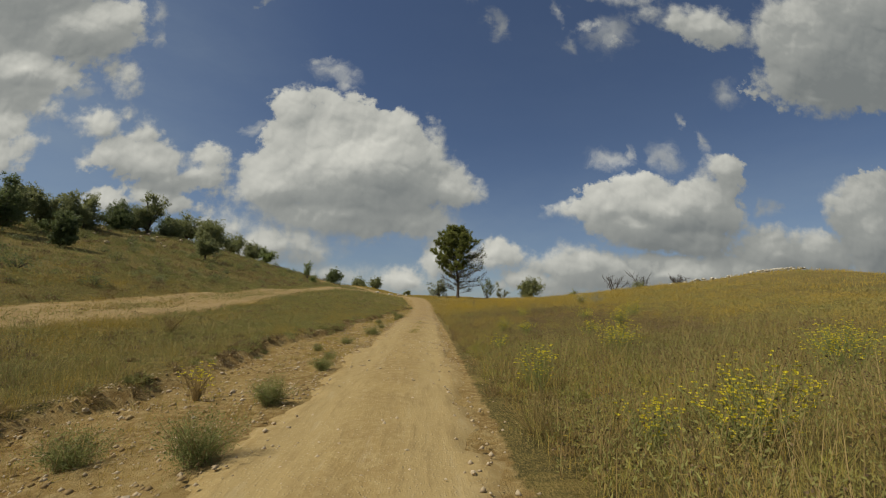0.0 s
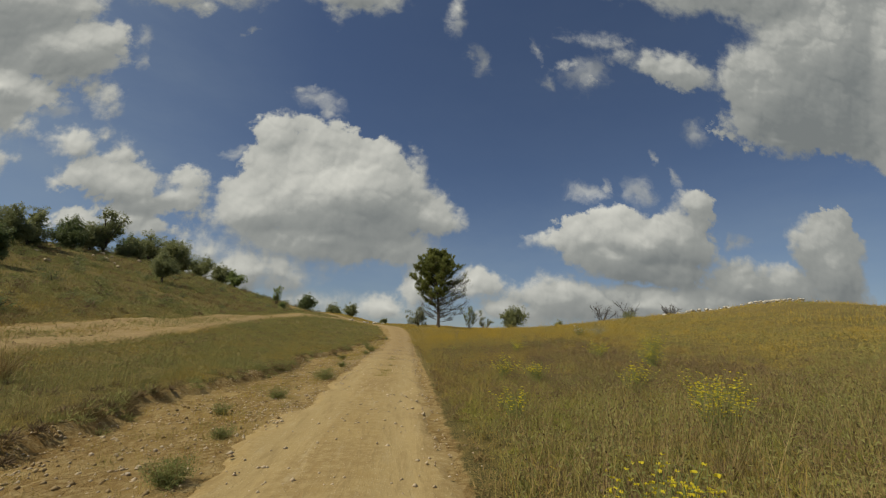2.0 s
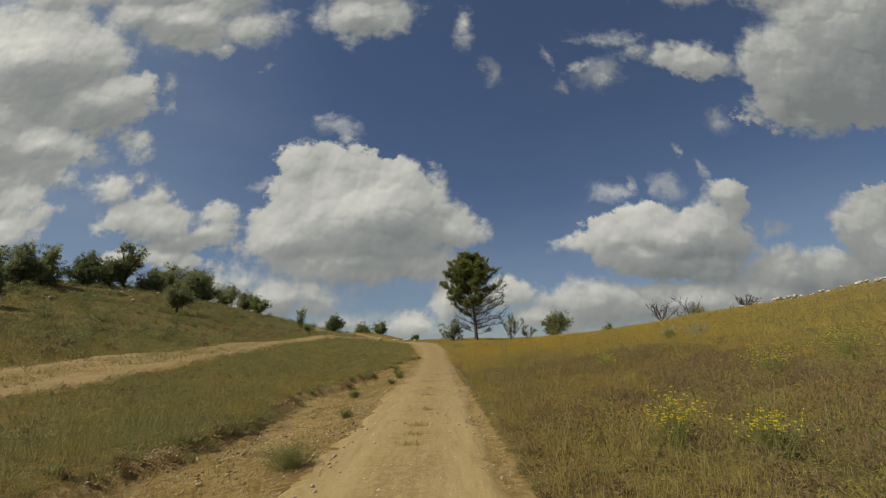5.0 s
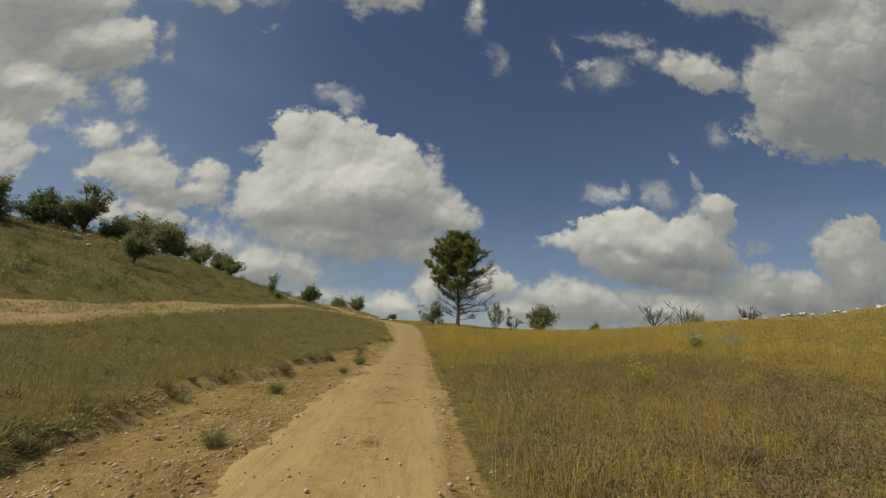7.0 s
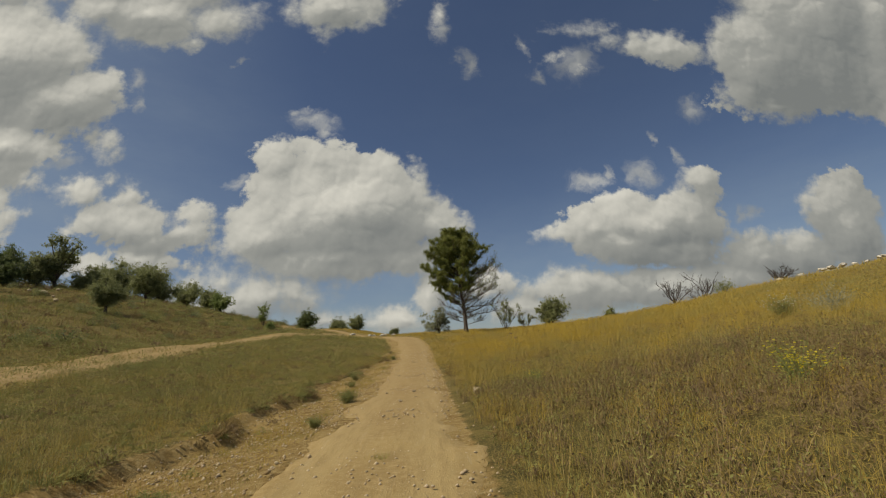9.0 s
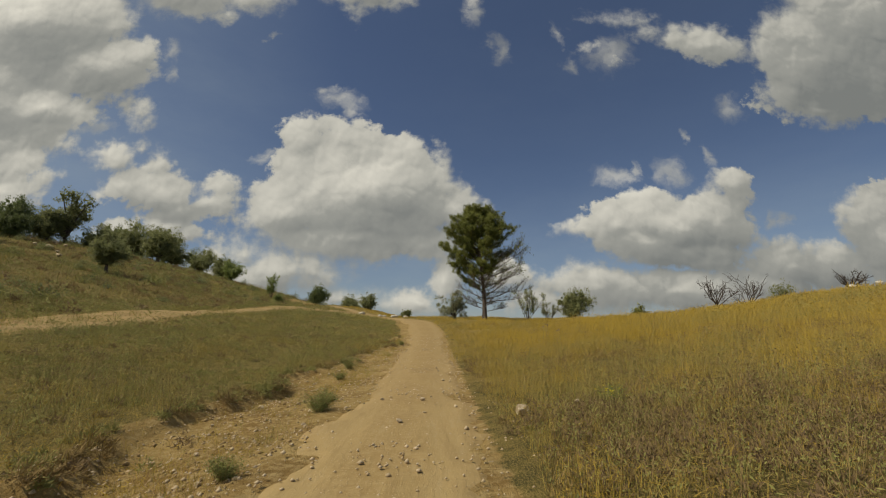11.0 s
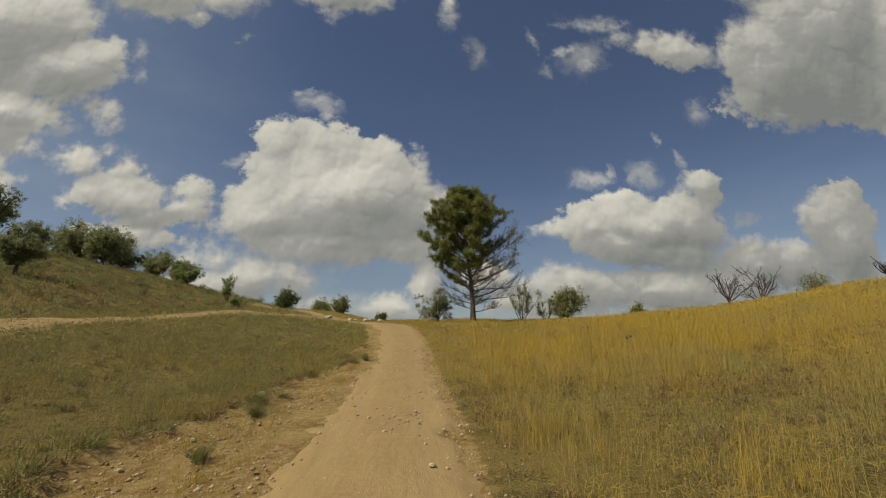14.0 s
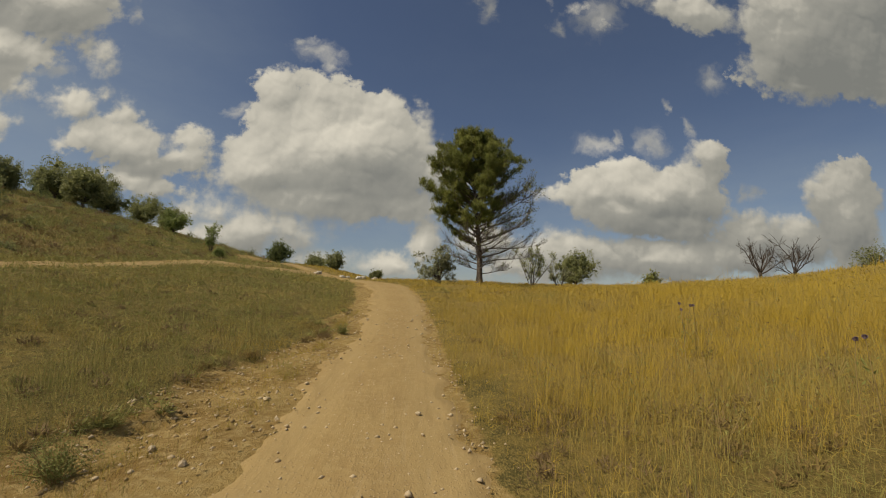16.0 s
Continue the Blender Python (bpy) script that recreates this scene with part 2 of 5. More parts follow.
    sky.sky_type, sky.sun_disc = "NISHITA", False
    sky.sun_elevation, sky.sun_rotation = math.asin(SUN_FROM.z), math.atan2(SUN_FROM.x, SUN_FROM.y)
    sky.altitude, sky.air_density, sky.dust_density, sky.ozone_density = 700, 1.0, 0.7, 4.0
    blue = node(nt, "Background", vmaths(nt, "MULTIPLY", sky.outputs[0], (1.05, 1.0, 1.06)), 0.059)
    thin = node(nt, "Background", (0.30, 0.365, 0.41, 1), 1.0)
    hazy = node(nt, "MixShader", haze, blue.outputs[0], thin.outputs[0])
    mix = node(nt, "MixShader", alpha, hazy.outputs[0], cloud.outputs[0])
    nt.links.new(mix.outputs[0], node(nt, "OutputWorld").inputs[0])


build_world()


# ---- the shape of the land ----


def curve_through(*pairs):
    """A smooth function through (place, value) pairs, flat beyond both ends."""
    xs, ys = np.array([p[0] for p in pairs], float), np.array([p[1] for p in pairs], float)
    slopes = np.gradient(ys, xs)
    slopes[0] = slopes[-1] = 0

    def value(x):
        x = np.clip(np.asarray(x, float), xs[0], xs[-1])
        i = np.clip(np.searchsorted(xs, x) - 1, 0, len(xs) - 2)
        h = xs[i + 1] - xs[i]
        s = (x - xs[i]) / h
        return ((2 * s**3 - 3 * s**2 + 1) * ys[i] + (s**3 - 2 * s**2 + s) * h * slopes[i]
                + (3 * s**2 - 2 * s**3) * ys[i + 1] + (s**3 - s**2) * h * slopes[i + 1])
    return value


def step(x, lo, hi):
    s = np.clip((np.asarray(x, float) - lo) / (hi - lo), 0, 1)
    return s * s * (3 - 2 * s)


lattice = np.random.RandomState(7).rand(256, 256)


def rough(x, y, size):
    """Smooth noise between -1 and 1 with bumps about size metres across."""
    x, y = np.asarray(x, float) / size, np.asarray(y, float) / size
    i, j = np.floor(x).astype(int), np.floor(y).astype(int)
    s, t = x - i, y - j
    s, t = s * s * (3 - 2 * s), t * t * (3 - 2 * t)
    a, b = lattice[i % 256, j % 256], lattice[(i + 1) % 256, j % 256]
    c, d = lattice[i % 256, (j + 1) % 256], lattice[(i + 1) % 256, (j + 1) % 256]
    return 2 * ((a * (1 - s) + b * s) * (1 - t) + (c * (1 - s) + d * s) * t) - 1


spine = curve_through((-60, -1.2), (-20, -0.5), (0, 0), (10, 0.28), (20, 0.6), (30, 0.95), (36, 1.2), (42, 1.55), (48, 2.0), (53, 2.42), (57, 2.8),
                      (61, 3.15), (66, 3.45), (72, 3.72), (80, 4.05), (92, 4.35), (112, 4.7), (140, 4.2), (220, -4), (400, -20))
road_dip = curve_through((22, 0), (28, 0.08), (32, 0.16), (36, 0.23), (40, 0.27), (44, 0.26), (48, 0.18), (53, 0.06), (57, 0))
road_half = curve_through((-20, 1.15), (0, 1.15), (8, 1.30), (14, 1.32), (22, 1.24), (30, 1.14), (38, 1.10), (46, 1.05), (60, 1.1), (100, 1.2))
road_x = curve_through((-60, 0), (-20, 0), (0, -0.12), (10, -0.2), (20, -0.15), (30, -0.1), (38, -0.05), (44, -0.12), (50, -0.25), (55, -0.6), (60, -1.4), (65, -2.9), (70, -5.4), (80, -11), (100, -24))
left_rise = curve_through((-30, 0), (8, 0.0), (16, 0.08), (25, 0.28), (38, 0.8), (46, 0.9), (62, 0.9), (72, 1.1), (85, 1.5), (120, 1.8))
hill_slope = curve_through((-60, 0.10), (20, 0.15), (40, 0.16), (62, 0.195), (72, 0.198), (92, 0.232), (110, 0.238), (140, 0.225), (300, 0.1))
right_rise = curve_through((-60, 1.5), (0, 3.1), (20, 3.9), (38, 4.8), (49, 5.5), (60, 4.1), (72, 2.1), (90, 0.4), (120, 0.2))
bank_x = curve_through((-20, -4.6), (5, -4.2), (10, -4.1), (14, -3.95), (20, -3.8), (30, -3.55), (36, -3.35), (41, -2.7), (44, -2.1), (52, -2.0), (56, -2.3), (62, -3.4), (70, -7.2), (80, -13), (100, -26))
track_half = curve_through((-20, 3.0), (34, 3.0), (46, 2.4), (58, 1.4), (80, 1.2))
track_x = curve_through((-60, -20), (0, -16.8), (20, -16.0), (36, -16.4), (46, -16.4), (58, -15.0), (66, -11.5), (73, -8.0), (78, -7.5))


def land(x, y, fine=True):
    """The height of the ground."""
    x, y = np.asarray(x, float), np.asarray(y, float)
    z = spine(y) - road_dip(y) * (1 - step(np.abs(x + 0.1), 3, 10))
    z = z + left_rise(y) * step(-x, 3.5, 15) * step(-x + 0 * y, 0, 1)
    out = np.maximum(-x - 19.5, 0)
    run = np.where(out < 42, out, 42 + (out - 42) * 0.35)
    run = np.minimum(run, 42 + 0.35 * 60)
    z = z + hill_slope(y) * run * step(out, 0, 4)
    side = np.clip((x - 1.6) / 40, 0, 1.6) ** (1.08 + 0.62 * step(y, 38, 64))
    side = np.where(side < 0.85, side, 0.85 + 0.15 * np.tanh((side - 0.85) / 0.15))
    z = z + right_rise(y) * side
    z = z - 0.3 * step(x, 4, 13) * step(-x, -33, -25) * step(y, 51, 64)
    z = z - 40 * step(np.hypot(x, y - 40), 170, 900)
    if fine:
        away = np.abs(x - road_x(y))
        z = z + 0.22 * rough(x, y, 7.3) * step(away, 4, 14) + 0.5 * rough(x + 50, y, 23) * step(away, 14, 40)
        z = z + 0.05 * rough(x, y + 9, 1.7) * step(away, 1.5, 3) + 0.02 * rough(x + 3, y, 0.55) * step(away, 1.2, 1.8)
        # the washed-out strip beside the road, and the low broken bank behind it
        bank = bank_x(y) + 0.35 * rough(x * 0, y, 1.9) + 0.22 * rough(x * 0 + 4, y, 0.6)
        gully = (0.35 + 0.65 * step(-x, -road_x(y) + 1.5, -bank - 0.2)) * step(-x, -road_x(y) + 1.2, -road_x(y) + 2.0) * step(x, bank - 0.16, bank + 0.16)
        z = z - 0.2 * gully * step(-y, -62, -50) * (1 - 0.55 * step(y, 33, 38))
        z = z + gully * (0.06 * rough(x, y, 0.42) + 0.03 * rough(x, y + 7, 0.2))
        z = z + 0.06 * step(x - road_x(y) - road_half(y), -0.1, 0.4)
    return z


def grid_mesh(name, xs, ys, height):
    gx, gy = np.meshgrid(xs, ys)
    gz = height(gx, gy)
    verts = np.stack([gx.ravel(), gy.ravel(), gz.ravel()], 1)
    w, h = len(xs), len(ys)
    a = (np.arange(h - 1)[:, None] * w + np.arange(w - 1)[None]).ravel()
    return quick_mesh(name, verts, np.stack([a, a + 1, a + w + 1, a + w], 1))


def quick_mesh(name, verts, faces, smooth_faces=True):
    """A mesh from arrays of corners and of equal faces."""
    me = bpy.data.meshes.new(name)
    n, k = faces.shape
    me.vertices.add(len(verts))
    me.vertices.foreach_set("co", np.ascontiguousarray(verts, dtype=np.float32).ravel())
    me.loops.add(n * k)
    me.loops.foreach_set("vertex_index", np.ascontiguousarray(faces, dtype=np.int32).ravel())
    me.polygons.add(n)
    me.polygons.foreach_set("loop_start", np.arange(0, n * k, k, dtype=np.int32))
    if smooth_faces:
        me.polygons.foreach_set("use_smooth", np.ones(n, dtype=bool))
    me.update(calc_edges=True)
    return me


# ---- materials ----


def material(name, rough_value=0.9, spec=0.2):
    m = bpy.data.materials.new(name)
    m.use_nodes = True
    nt = m.node_tree
    bsdf = nt.nodes["Principled BSDF"]
    bsdf.inputs["Roughness"].default_value = rough_value
    bsdf.inputs["Specular IOR Level"].default_value = spec
    return m, nt, bsdf


def mixed(nt, fac, a, b):
    """A colour between two colours or sockets."""
    n = nt.nodes.new("ShaderNodeMix")
    n.data_type = "RGBA"
    for i, value in ((0, fac), (6, a), (7, b)):
        if isinstance(value, bpy.types.NodeSocket):
            nt.links.new(value, n.inputs[i])
        else:
            n.inputs[i].default_value = value if i == 0 else (*value, 1)
    return n.outputs[2]


def bump(nt, bsdf, height, distance, strength=1.0):
    b = node(nt, "Bump")
    b.inputs["Strength"].default_value, b.inputs["Distance"].default_value = strength, distance
    nt.links.new(height, b.inputs["Height"])
    nt.links.new(b.outputs[0], bsdf.inputs["Normal"])


def soil_colours(nt, where):
    big, small = noise_of(nt, where, 0.9, 5).outputs["Fac"], noise_of(nt, where, 9, 6, 0.65).outputs["Fac"]
    c = mixed(nt, smooth(nt, big, 0.35, 0.65), (0.235, 0.148, 0.052), (0.345, 0.238, 0.09))
    return mixed(nt, smooth(nt, small, 0.4, 0.7), c, (0.43, 0.32, 0.145)), small


def make_road_material():
    m, nt, bsdf = material("packed_dirt", 0.95, 0.1)
    where = node(nt, "NewGeometry").outputs["Position"]
    c, small = soil_colours(nt, where)
    pebble = node(nt, "TexVoronoi", where, feature="F1")
    pebble.inputs["Scale"].default_value = 26
    dots = smooth(nt, pebble.outputs["Distance"], 0.12, 0.3, 1, 0)
    worn = node(nt, "Attribute", attribute_name="worn").outputs["Fac"]
    c = mixed(nt, smooth(nt, maths(nt, "ADD", worn, maths(nt, "MULTIPLY", maths(nt, "SUBTRACT", small, 0.5), 0.8)), 0.1, 0.9, 0.42, 0.88), c, (0.43, 0.318, 0.145))
    c = mixed(nt, maths(nt, "MULTIPLY", dots, 0.3), c, (0.58, 0.49, 0.33))
    clods = noise_of(nt, vmaths(nt, "MULTIPLY", where, (5.0, 0.7, 1)), 1.6, 7, 0.68).outputs["Fac"]
    c = mixed(nt, smooth(nt, clods, 0.50, 0.66, 0, 0.5), c, (0.29, 0.205, 0.09))
    c = mixed(nt, smooth(nt, clods, 0.30, 0.46, 0.4, 0), c, (0.50, 0.40, 0.235))
    # redder earth further up the road
    up = maths(nt, "ADD", node(nt, "SeparateXYZ", where).outputs[1], maths(nt, "MULTIPLY", small, 12.0))
    c = mixed(nt, smooth(nt, up, 25, 42, 0.0, 0.45), c, (0.32, 0.218, 0.105))
    nt.links.new(c, bsdf.inputs["Base Color"])
    bump(nt, bsdf, maths(nt, "ADD", maths(nt, "ADD", small, clods), maths(nt, "MULTIPLY", dots, 0.3)), 0.014)
    return m


def make_track_material():
    m, nt, bsdf = material("eroded_soil", 0.95, 0.1)
    where = node(nt, "NewGeometry").outputs["Position"]
    c, small = soil_colours(nt, where)
    nt.links.new(mixed(nt, 0.35, c, (0.36, 0.265, 0.15)), bsdf.inputs["Base Color"])
    bump(nt, bsdf, small, 0.03)
    return m


def make_ground_material():
    m, nt, bsdf = material("grassy_soil", 0.95, 0.1)
    where = node(nt, "NewGeometry").outputs["Position"]
    c, small = soil_colours(nt, where)
    patch = noise_of(nt, where, 0.35, 6, 0.6).outputs["Fac"]
    tuft = noise_of(nt, where, 3.5, 5, 0.7).outputs["Fac"]
    dry = mixed(nt, smooth(nt, patch, 0.4, 0.6), (0.135, 0.112, 0.036), (0.21, 0.16, 0.052))
    dry = mixed(nt, smooth(nt, tuft, 0.42, 0.62), dry, (0.10, 0.086, 0.03))
    stalks = noise_of(nt, vmaths(nt, "MULTIPLY", where, (1.0, 0.45, 1.0)), 55, 4, 0.7).outputs["Fac"]
    dry = mixed(nt, smooth(nt, stalks, 0.48, 0.62, 0.0, 0.75), dry, (0.31, 0.225, 0.085))
    dry = mixed(nt, smooth(nt, stalks, 0.34, 0.44, 0.7, 0.0), dry, (0.06, 0.047, 0.02))
    straw = node(nt, "Attribute", attribute_name="straw").outputs["Fac"]
    dry = mixed(nt, maths(nt, "MULTIPLY", straw, 0.75), dry, (0.29, 0.205, 0.062))
    cover = node(nt, "Attribute", attribute_name="cover").outputs["Fac"]
    mask = smooth(nt, maths(nt, "ADD", cover, maths(nt, "MULTIPLY", maths(nt, "SUBTRACT", tuft, 0.5), 1.2)), 0.35, 0.65)
    nt.links.new(mixed(nt, mask, c, dry), bsdf.inputs["Base Color"])
    bump(nt, bsdf, maths(nt, "ADD", maths(nt, "ADD", small, maths(nt, "MULTIPLY", tuft, 2.0)), stalks), 0.03)
    return m


def simple_material(name, dark, light, scale=3.0, rough_value=0.8, island=0.0, trans=0.0):
    """A mottled colour; island adds change from piece to piece, trans lets light through leaves."""
    m, nt, bsdf = material(name, rough_value, 0.25)
    where = node(nt, "NewGeometry")
    fac = noise_of(nt, where.outputs["Position"], scale, 5, 0.6).outputs["Fac"]
    fac = smooth(nt, fac, 0.35, 0.65)
    if island:
        fac = maths(nt, "ADD", maths(nt, "MULTIPLY", fac, 1 - island), maths(nt, "MULTIPLY", where.outputs["Random Per Island"], island))
    c = mixed(nt, fac, dark, light)
    nt.links.new(c, bsdf.inputs["Base Color"])
    if trans:
        # normals tilted upwards, so that thin leaves shade brighter and softer
        soft = vmaths(nt, "NORMALIZE", vmaths(nt, "ADD", vmaths(nt, "MULTIPLY", where.outputs["Normal"], (0.7, 0.7, 0.7)), (0, 0, 0.6)))
        nt.links.new(soft, bsdf.inputs["Normal"])
        t = node(nt, "BsdfTranslucent", c)
        mix = node(nt, "MixShader", trans, bsdf.outputs[0], t.outputs[0])
        nt.links.new(mix.outputs[0], nt.nodes["Material Output"].inputs[0])
    return m


ROAD = make_road_material()
GROUND = make_ground_material()
TRACK = make_track_material()
BARK = simple_material("bark", (0.05, 0.04, 0.032), (0.17, 0.14, 0.115), 9)
CHARRED_WOOD = simple_material("weathered_dead_wood", (0.045, 0.036, 0.03), (0.13, 0.105, 0.088), 9)
DEAD_WOOD = simple_material("dead_wood", (0.10, 0.085, 0.075), (0.24, 0.21, 0.19), 9)
PINE_LEAF = simple_material("pine_needles", (0.10, 0.125, 0.025), (0.29, 0.30, 0.075), 1.2, 0.6, 0.4, 0.45)
OLIVE_LEAF = simple_material("olive_leaves", (0.16, 0.18, 0.068), (0.34, 0.35, 0.155), 1.5, 0.55, 0.6, 0.52)
DARK_LEAF = simple_material("dark_leaves", (0.09, 0.12, 0.042), (0.21, 0.245, 0.095), 1.5, 0.5, 0.6, 0.52)
FRESH_LEAF = simple_material("fresh_leaves", (0.15, 0.20, 0.05), (0.32, 0.37, 0.12), 1.5, 0.55, 0.6, 0.4)
PALE_STONE = simple_material("pale_stone", (0.40, 0.31, 0.19), (0.60, 0.49, 0.33), 9, 0.9)
STONE = simple_material("ochre_stone", (0.34, 0.26, 0.16), (0.56, 0.46, 0.33), 9, 0.9)
LIMESTONE = simple_material("limestone", (0.40, 0.36, 0.29), (0.68, 0.63, 0.54), 5, 0.9)

# ---- ground, road, track ----


def spread(lo, hi, fine_lo, fine_hi, fine_step, growth):
    """Grid lines, close between fine_lo and fine_hi and wider and wider beyond."""
    lines = list(np.arange(fine_lo, fine_hi + 1e-6, fine_step))
    s, at = fine_step, fine_lo
    while at > lo:
        s *= growth
        at -= s
        lines.insert(0, at)
    s, at = fine_step, fine_hi
    while at < hi:
        s *= growth
        at += s
        lines.append(at)
    return np.array(lines)


def add_cover(me):
    """Where plants cover the soil: 1 in the fields, 0 on the washed-out verge and on the two ways."""
    n = len(me.vertices)
    co = np.empty(n * 3, dtype=np.float32)
    me.vertices.foreach_get("co", co)
    x, y = co[0::3], co[1::3]
    bank = bank_x(y) + 0.35 * rough(x * 0, y, 1.9)
    cover = np.maximum(step(-x, -bank - 0.2, -bank + 0.5), step(x - road_x(y) - road_half(y), -0.1, 0.3))
    track = np.abs(x - track_x(y)) + 0.6 * rough(x, y, 3)
    width = track_half(y) + 0.4
    cover = np.minimum(cover, np.maximum(step(track, width - 0.4, width + 0.9), 0.55 * step(-track, -0.6, 0.0)) * step(-y, -85, -70) + step(y, 70, 85))
    me.attributes.new("cover", "FLOAT", "POINT").data.foreach_set("value", cover.astype(np.float32))


ground_mesh = grid_mesh("ground", spread(-2500, 2500, -6.5, 3, 0.15, 1.075), spread(-1500, 2600, -1, 54, 0.24, 1.075), land)
add_cover(ground_mesh)
ground_mesh.materials.append(GROUND)
tagged(new("ground", ground_mesh), "dry grassy hillside with stony ochre soil showing through", "ground", kind="structure")


def strip(name, centre, half, y0, y1, lift, across, step_y, rise):
    """A way that follows centre(y), laid a little above the ground and sinking into it unevenly at both sides."""
    us, ys = np.linspace(-1, 1, across), np.arange(y0, y1, step_y)
    gu, gy = np.meshgrid(us, ys)
    gx = centre(gy) + gu * (half(gy) + 0.45)
    edge = np.abs(gu) * (half(gy) + 0.45) - half(gy)
    gz = land(gx, gy) + lift - 0.16 * step(edge + 0.17 * rough(gx, gy, 0.4) + 0.12 * rough(gx, gy, 1.6) + 0.08 * rough(gx, gy, 0.15), -0.30, 0.30) + rise(gx - centre(gy), gx, gy)
    verts = np.stack([gx.ravel(), gy.ravel(), gz.ravel()], 1)
    w, h = len(us), len(ys)
    a = (np.arange(h - 1)[:, None] * w + np.arange(w - 1)[None]).ravel()
    return quick_mesh(name, verts, np.stack([a, a + 1, a + w + 1, a + w], 1))


def ruts(d, x, y):
    wheel = np.exp(-((np.abs(d) - 0.72) / 0.27) ** 2)
    return -0.02 * wheel + 0.012 * rough(x, y, 0.4) + 0.006 * rough(x, y, 0.13) + 0.02 * rough(x, y, 1.5)


road_mesh = strip("road", road_x, lambda y: road_half(y) - 0.04 + 0.1 * rough(y, y * 0, 5), -25, 92, 0.06, 40, 0.17, ruts)
n = len(road_mesh.vertices)
co = np.empty(n * 3, dtype=np.float32)
road_mesh.vertices.foreach_get("co", co)
off = np.abs(co[0::3] - road_x(co[1::3]))
road_mesh.attributes.new("worn", "FLOAT", "POINT").data.foreach_set("value", (np.exp(-((off - 0.7) / 0.38) ** 2) + 0.25 * rough(co[0::3], co[1::3], 1.3)).astype(np.float32))
road_mesh.materials.append(ROAD)
tagged(new("road", road_mesh), "pale ochre dirt road with wheel ruts and loose pebbles", "road", kind="structure")
track_mesh = strip("track", track_x, track_half, -20, 75, 0.06, 30, 0.4, lambda d, x, y: 0.05 * rough(x, y, 1.1))
track_mesh.materials.append(TRACK)
tagged(new("side_track", track_mesh), "pale eroded dirt track along the foot of the hill", "track", kind="structure")


# ---- builders of things ----


class Pieces:
    """Collects corners and triangles for one mesh."""

    def __init__(self):
        self.verts, self.tris, self.count = [], [], 0

    def add(self, verts, tris):
        self.verts.append(np.asarray(verts, float))
        self.tris.append(np.asarray(tris, int) + self.count)
        self.count += len(verts)

    def tube(self, points, radii, sides=6):
        """A tapered limb along points."""
        points = np.asarray(points, float)
        n = len(points)
        way = np.gradient(points, axis=0)
        way /= np.linalg.norm(way, axis=1, keepdims=True) + 1e-9
        ref = np.where(np.abs(way[:, 2:3]) > 0.9, np.array([[1.0, 0, 0]]), np.array([[0, 0, 1.0]]))
        a = np.cross(way, ref)
        a /= np.linalg.norm(a, axis=1, keepdims=True)
        b = np.cross(way, a)
        ang = np.linspace(0, 2 * np.pi, sides, endpoint=False)
        ring = points[:, None] + np.asarray(radii)[:, None, None] * (np.cos(ang)[None, :, None] * a[:, None] + np.sin(ang)[None, :, None] * b[:, None])
        i, j = np.meshgrid(np.arange(n - 1), np.arange(sides), indexing="ij")
        p, q = (i * sides + j).ravel(), (i * sides + (j + 1) % sides).ravel()
        self.add(ring.reshape(-1, 3), np.concatenate([np.stack([p, q, q + sides], 1), np.stack([p, q + sides, p + sides], 1)]))

    def leaves(self, centres, ways, length, width, rng):
        """Pointed leaves at centres that grow along ways."""
        n = len(centres)
        if not n:
            return
        ways = ways / (np.linalg.norm(ways, axis=1, keepdims=True) + 1e-9)
        side = np.cross(ways, rng.normal(size=(n, 3)))
        side /= np.linalg.norm(side, axis=1, keepdims=True) + 1e-9
        ln = length * rng.uniform(0.6, 1.3, (n, 1))
        wd = width * rng.uniform(0.7, 1.3, (n, 1))
        v = np.stack([centres - ways * ln / 2, centres + side * wd / 2, centres + ways * ln / 2, centres - side * wd / 2], 1).reshape(-1, 3)
        k = np.arange(n)[:, None] * 4
        self.add(v, np.concatenate([k + [[0, 1, 2]], k + [[0, 2, 3]]]))

    def needles(self, centres, ways, length, width, rng):
        """Slivers, one triangle each."""
        n = len(centres)
        ways = ways / (np.linalg.norm(ways, axis=1, keepdims=True) + 1e-9)
        side = np.cross(ways, rng.normal(size=(n, 3)))
        side *= width / 2 / (np.linalg.norm(side, axis=1, keepdims=True) + 1e-9)
        tip = centres + ways * length * rng.uniform(0.6, 1.2, (n, 1))
        self.add(np.stack([centres - side, centres + side, tip], 1).reshape(-1, 3), np.arange(n)[:, None] * 3 + [[0, 1, 2]])

    def mesh(self, name, mat, smooth_faces=True):
        me = quick_mesh(name, np.concatenate(self.verts), np.concatenate(self.tris), smooth_faces)
        me.materials.append(mat)
        return me


def thing(name, x, y, z, label, category, group=""):
    ob = new(name)
    ob.location = (x, y, z)
    ob.empty_display_size = 0.2
    return tagged(ob, label, category, group)


def part(name, pieces, mat, parent, label="", smooth_faces=True, kind=""):
    """One mesh object under a thing or under a part."""
    ob = new(name, pieces.mesh(name, mat, smooth_faces))
    ob.parent = parent
    return tagged(ob, label, kind=kind)


def arc(start, way, length, droop, rng, n=6, wobble=0.06):
    """Points of a limb that starts along way and bends down (or, with a negative droop, up)."""
    way = np.array(way, float) / np.linalg.norm(way)
    pts = [np.array(start, float)]
    for i in range(n - 1):
        way = way + np.array([0, 0, -droop / n]) + rng.normal(size=3) * wobble
        way /= np.linalg.norm(way)
        pts.append(pts[-1] + way * length / (n - 1))
    return np.array(pts)


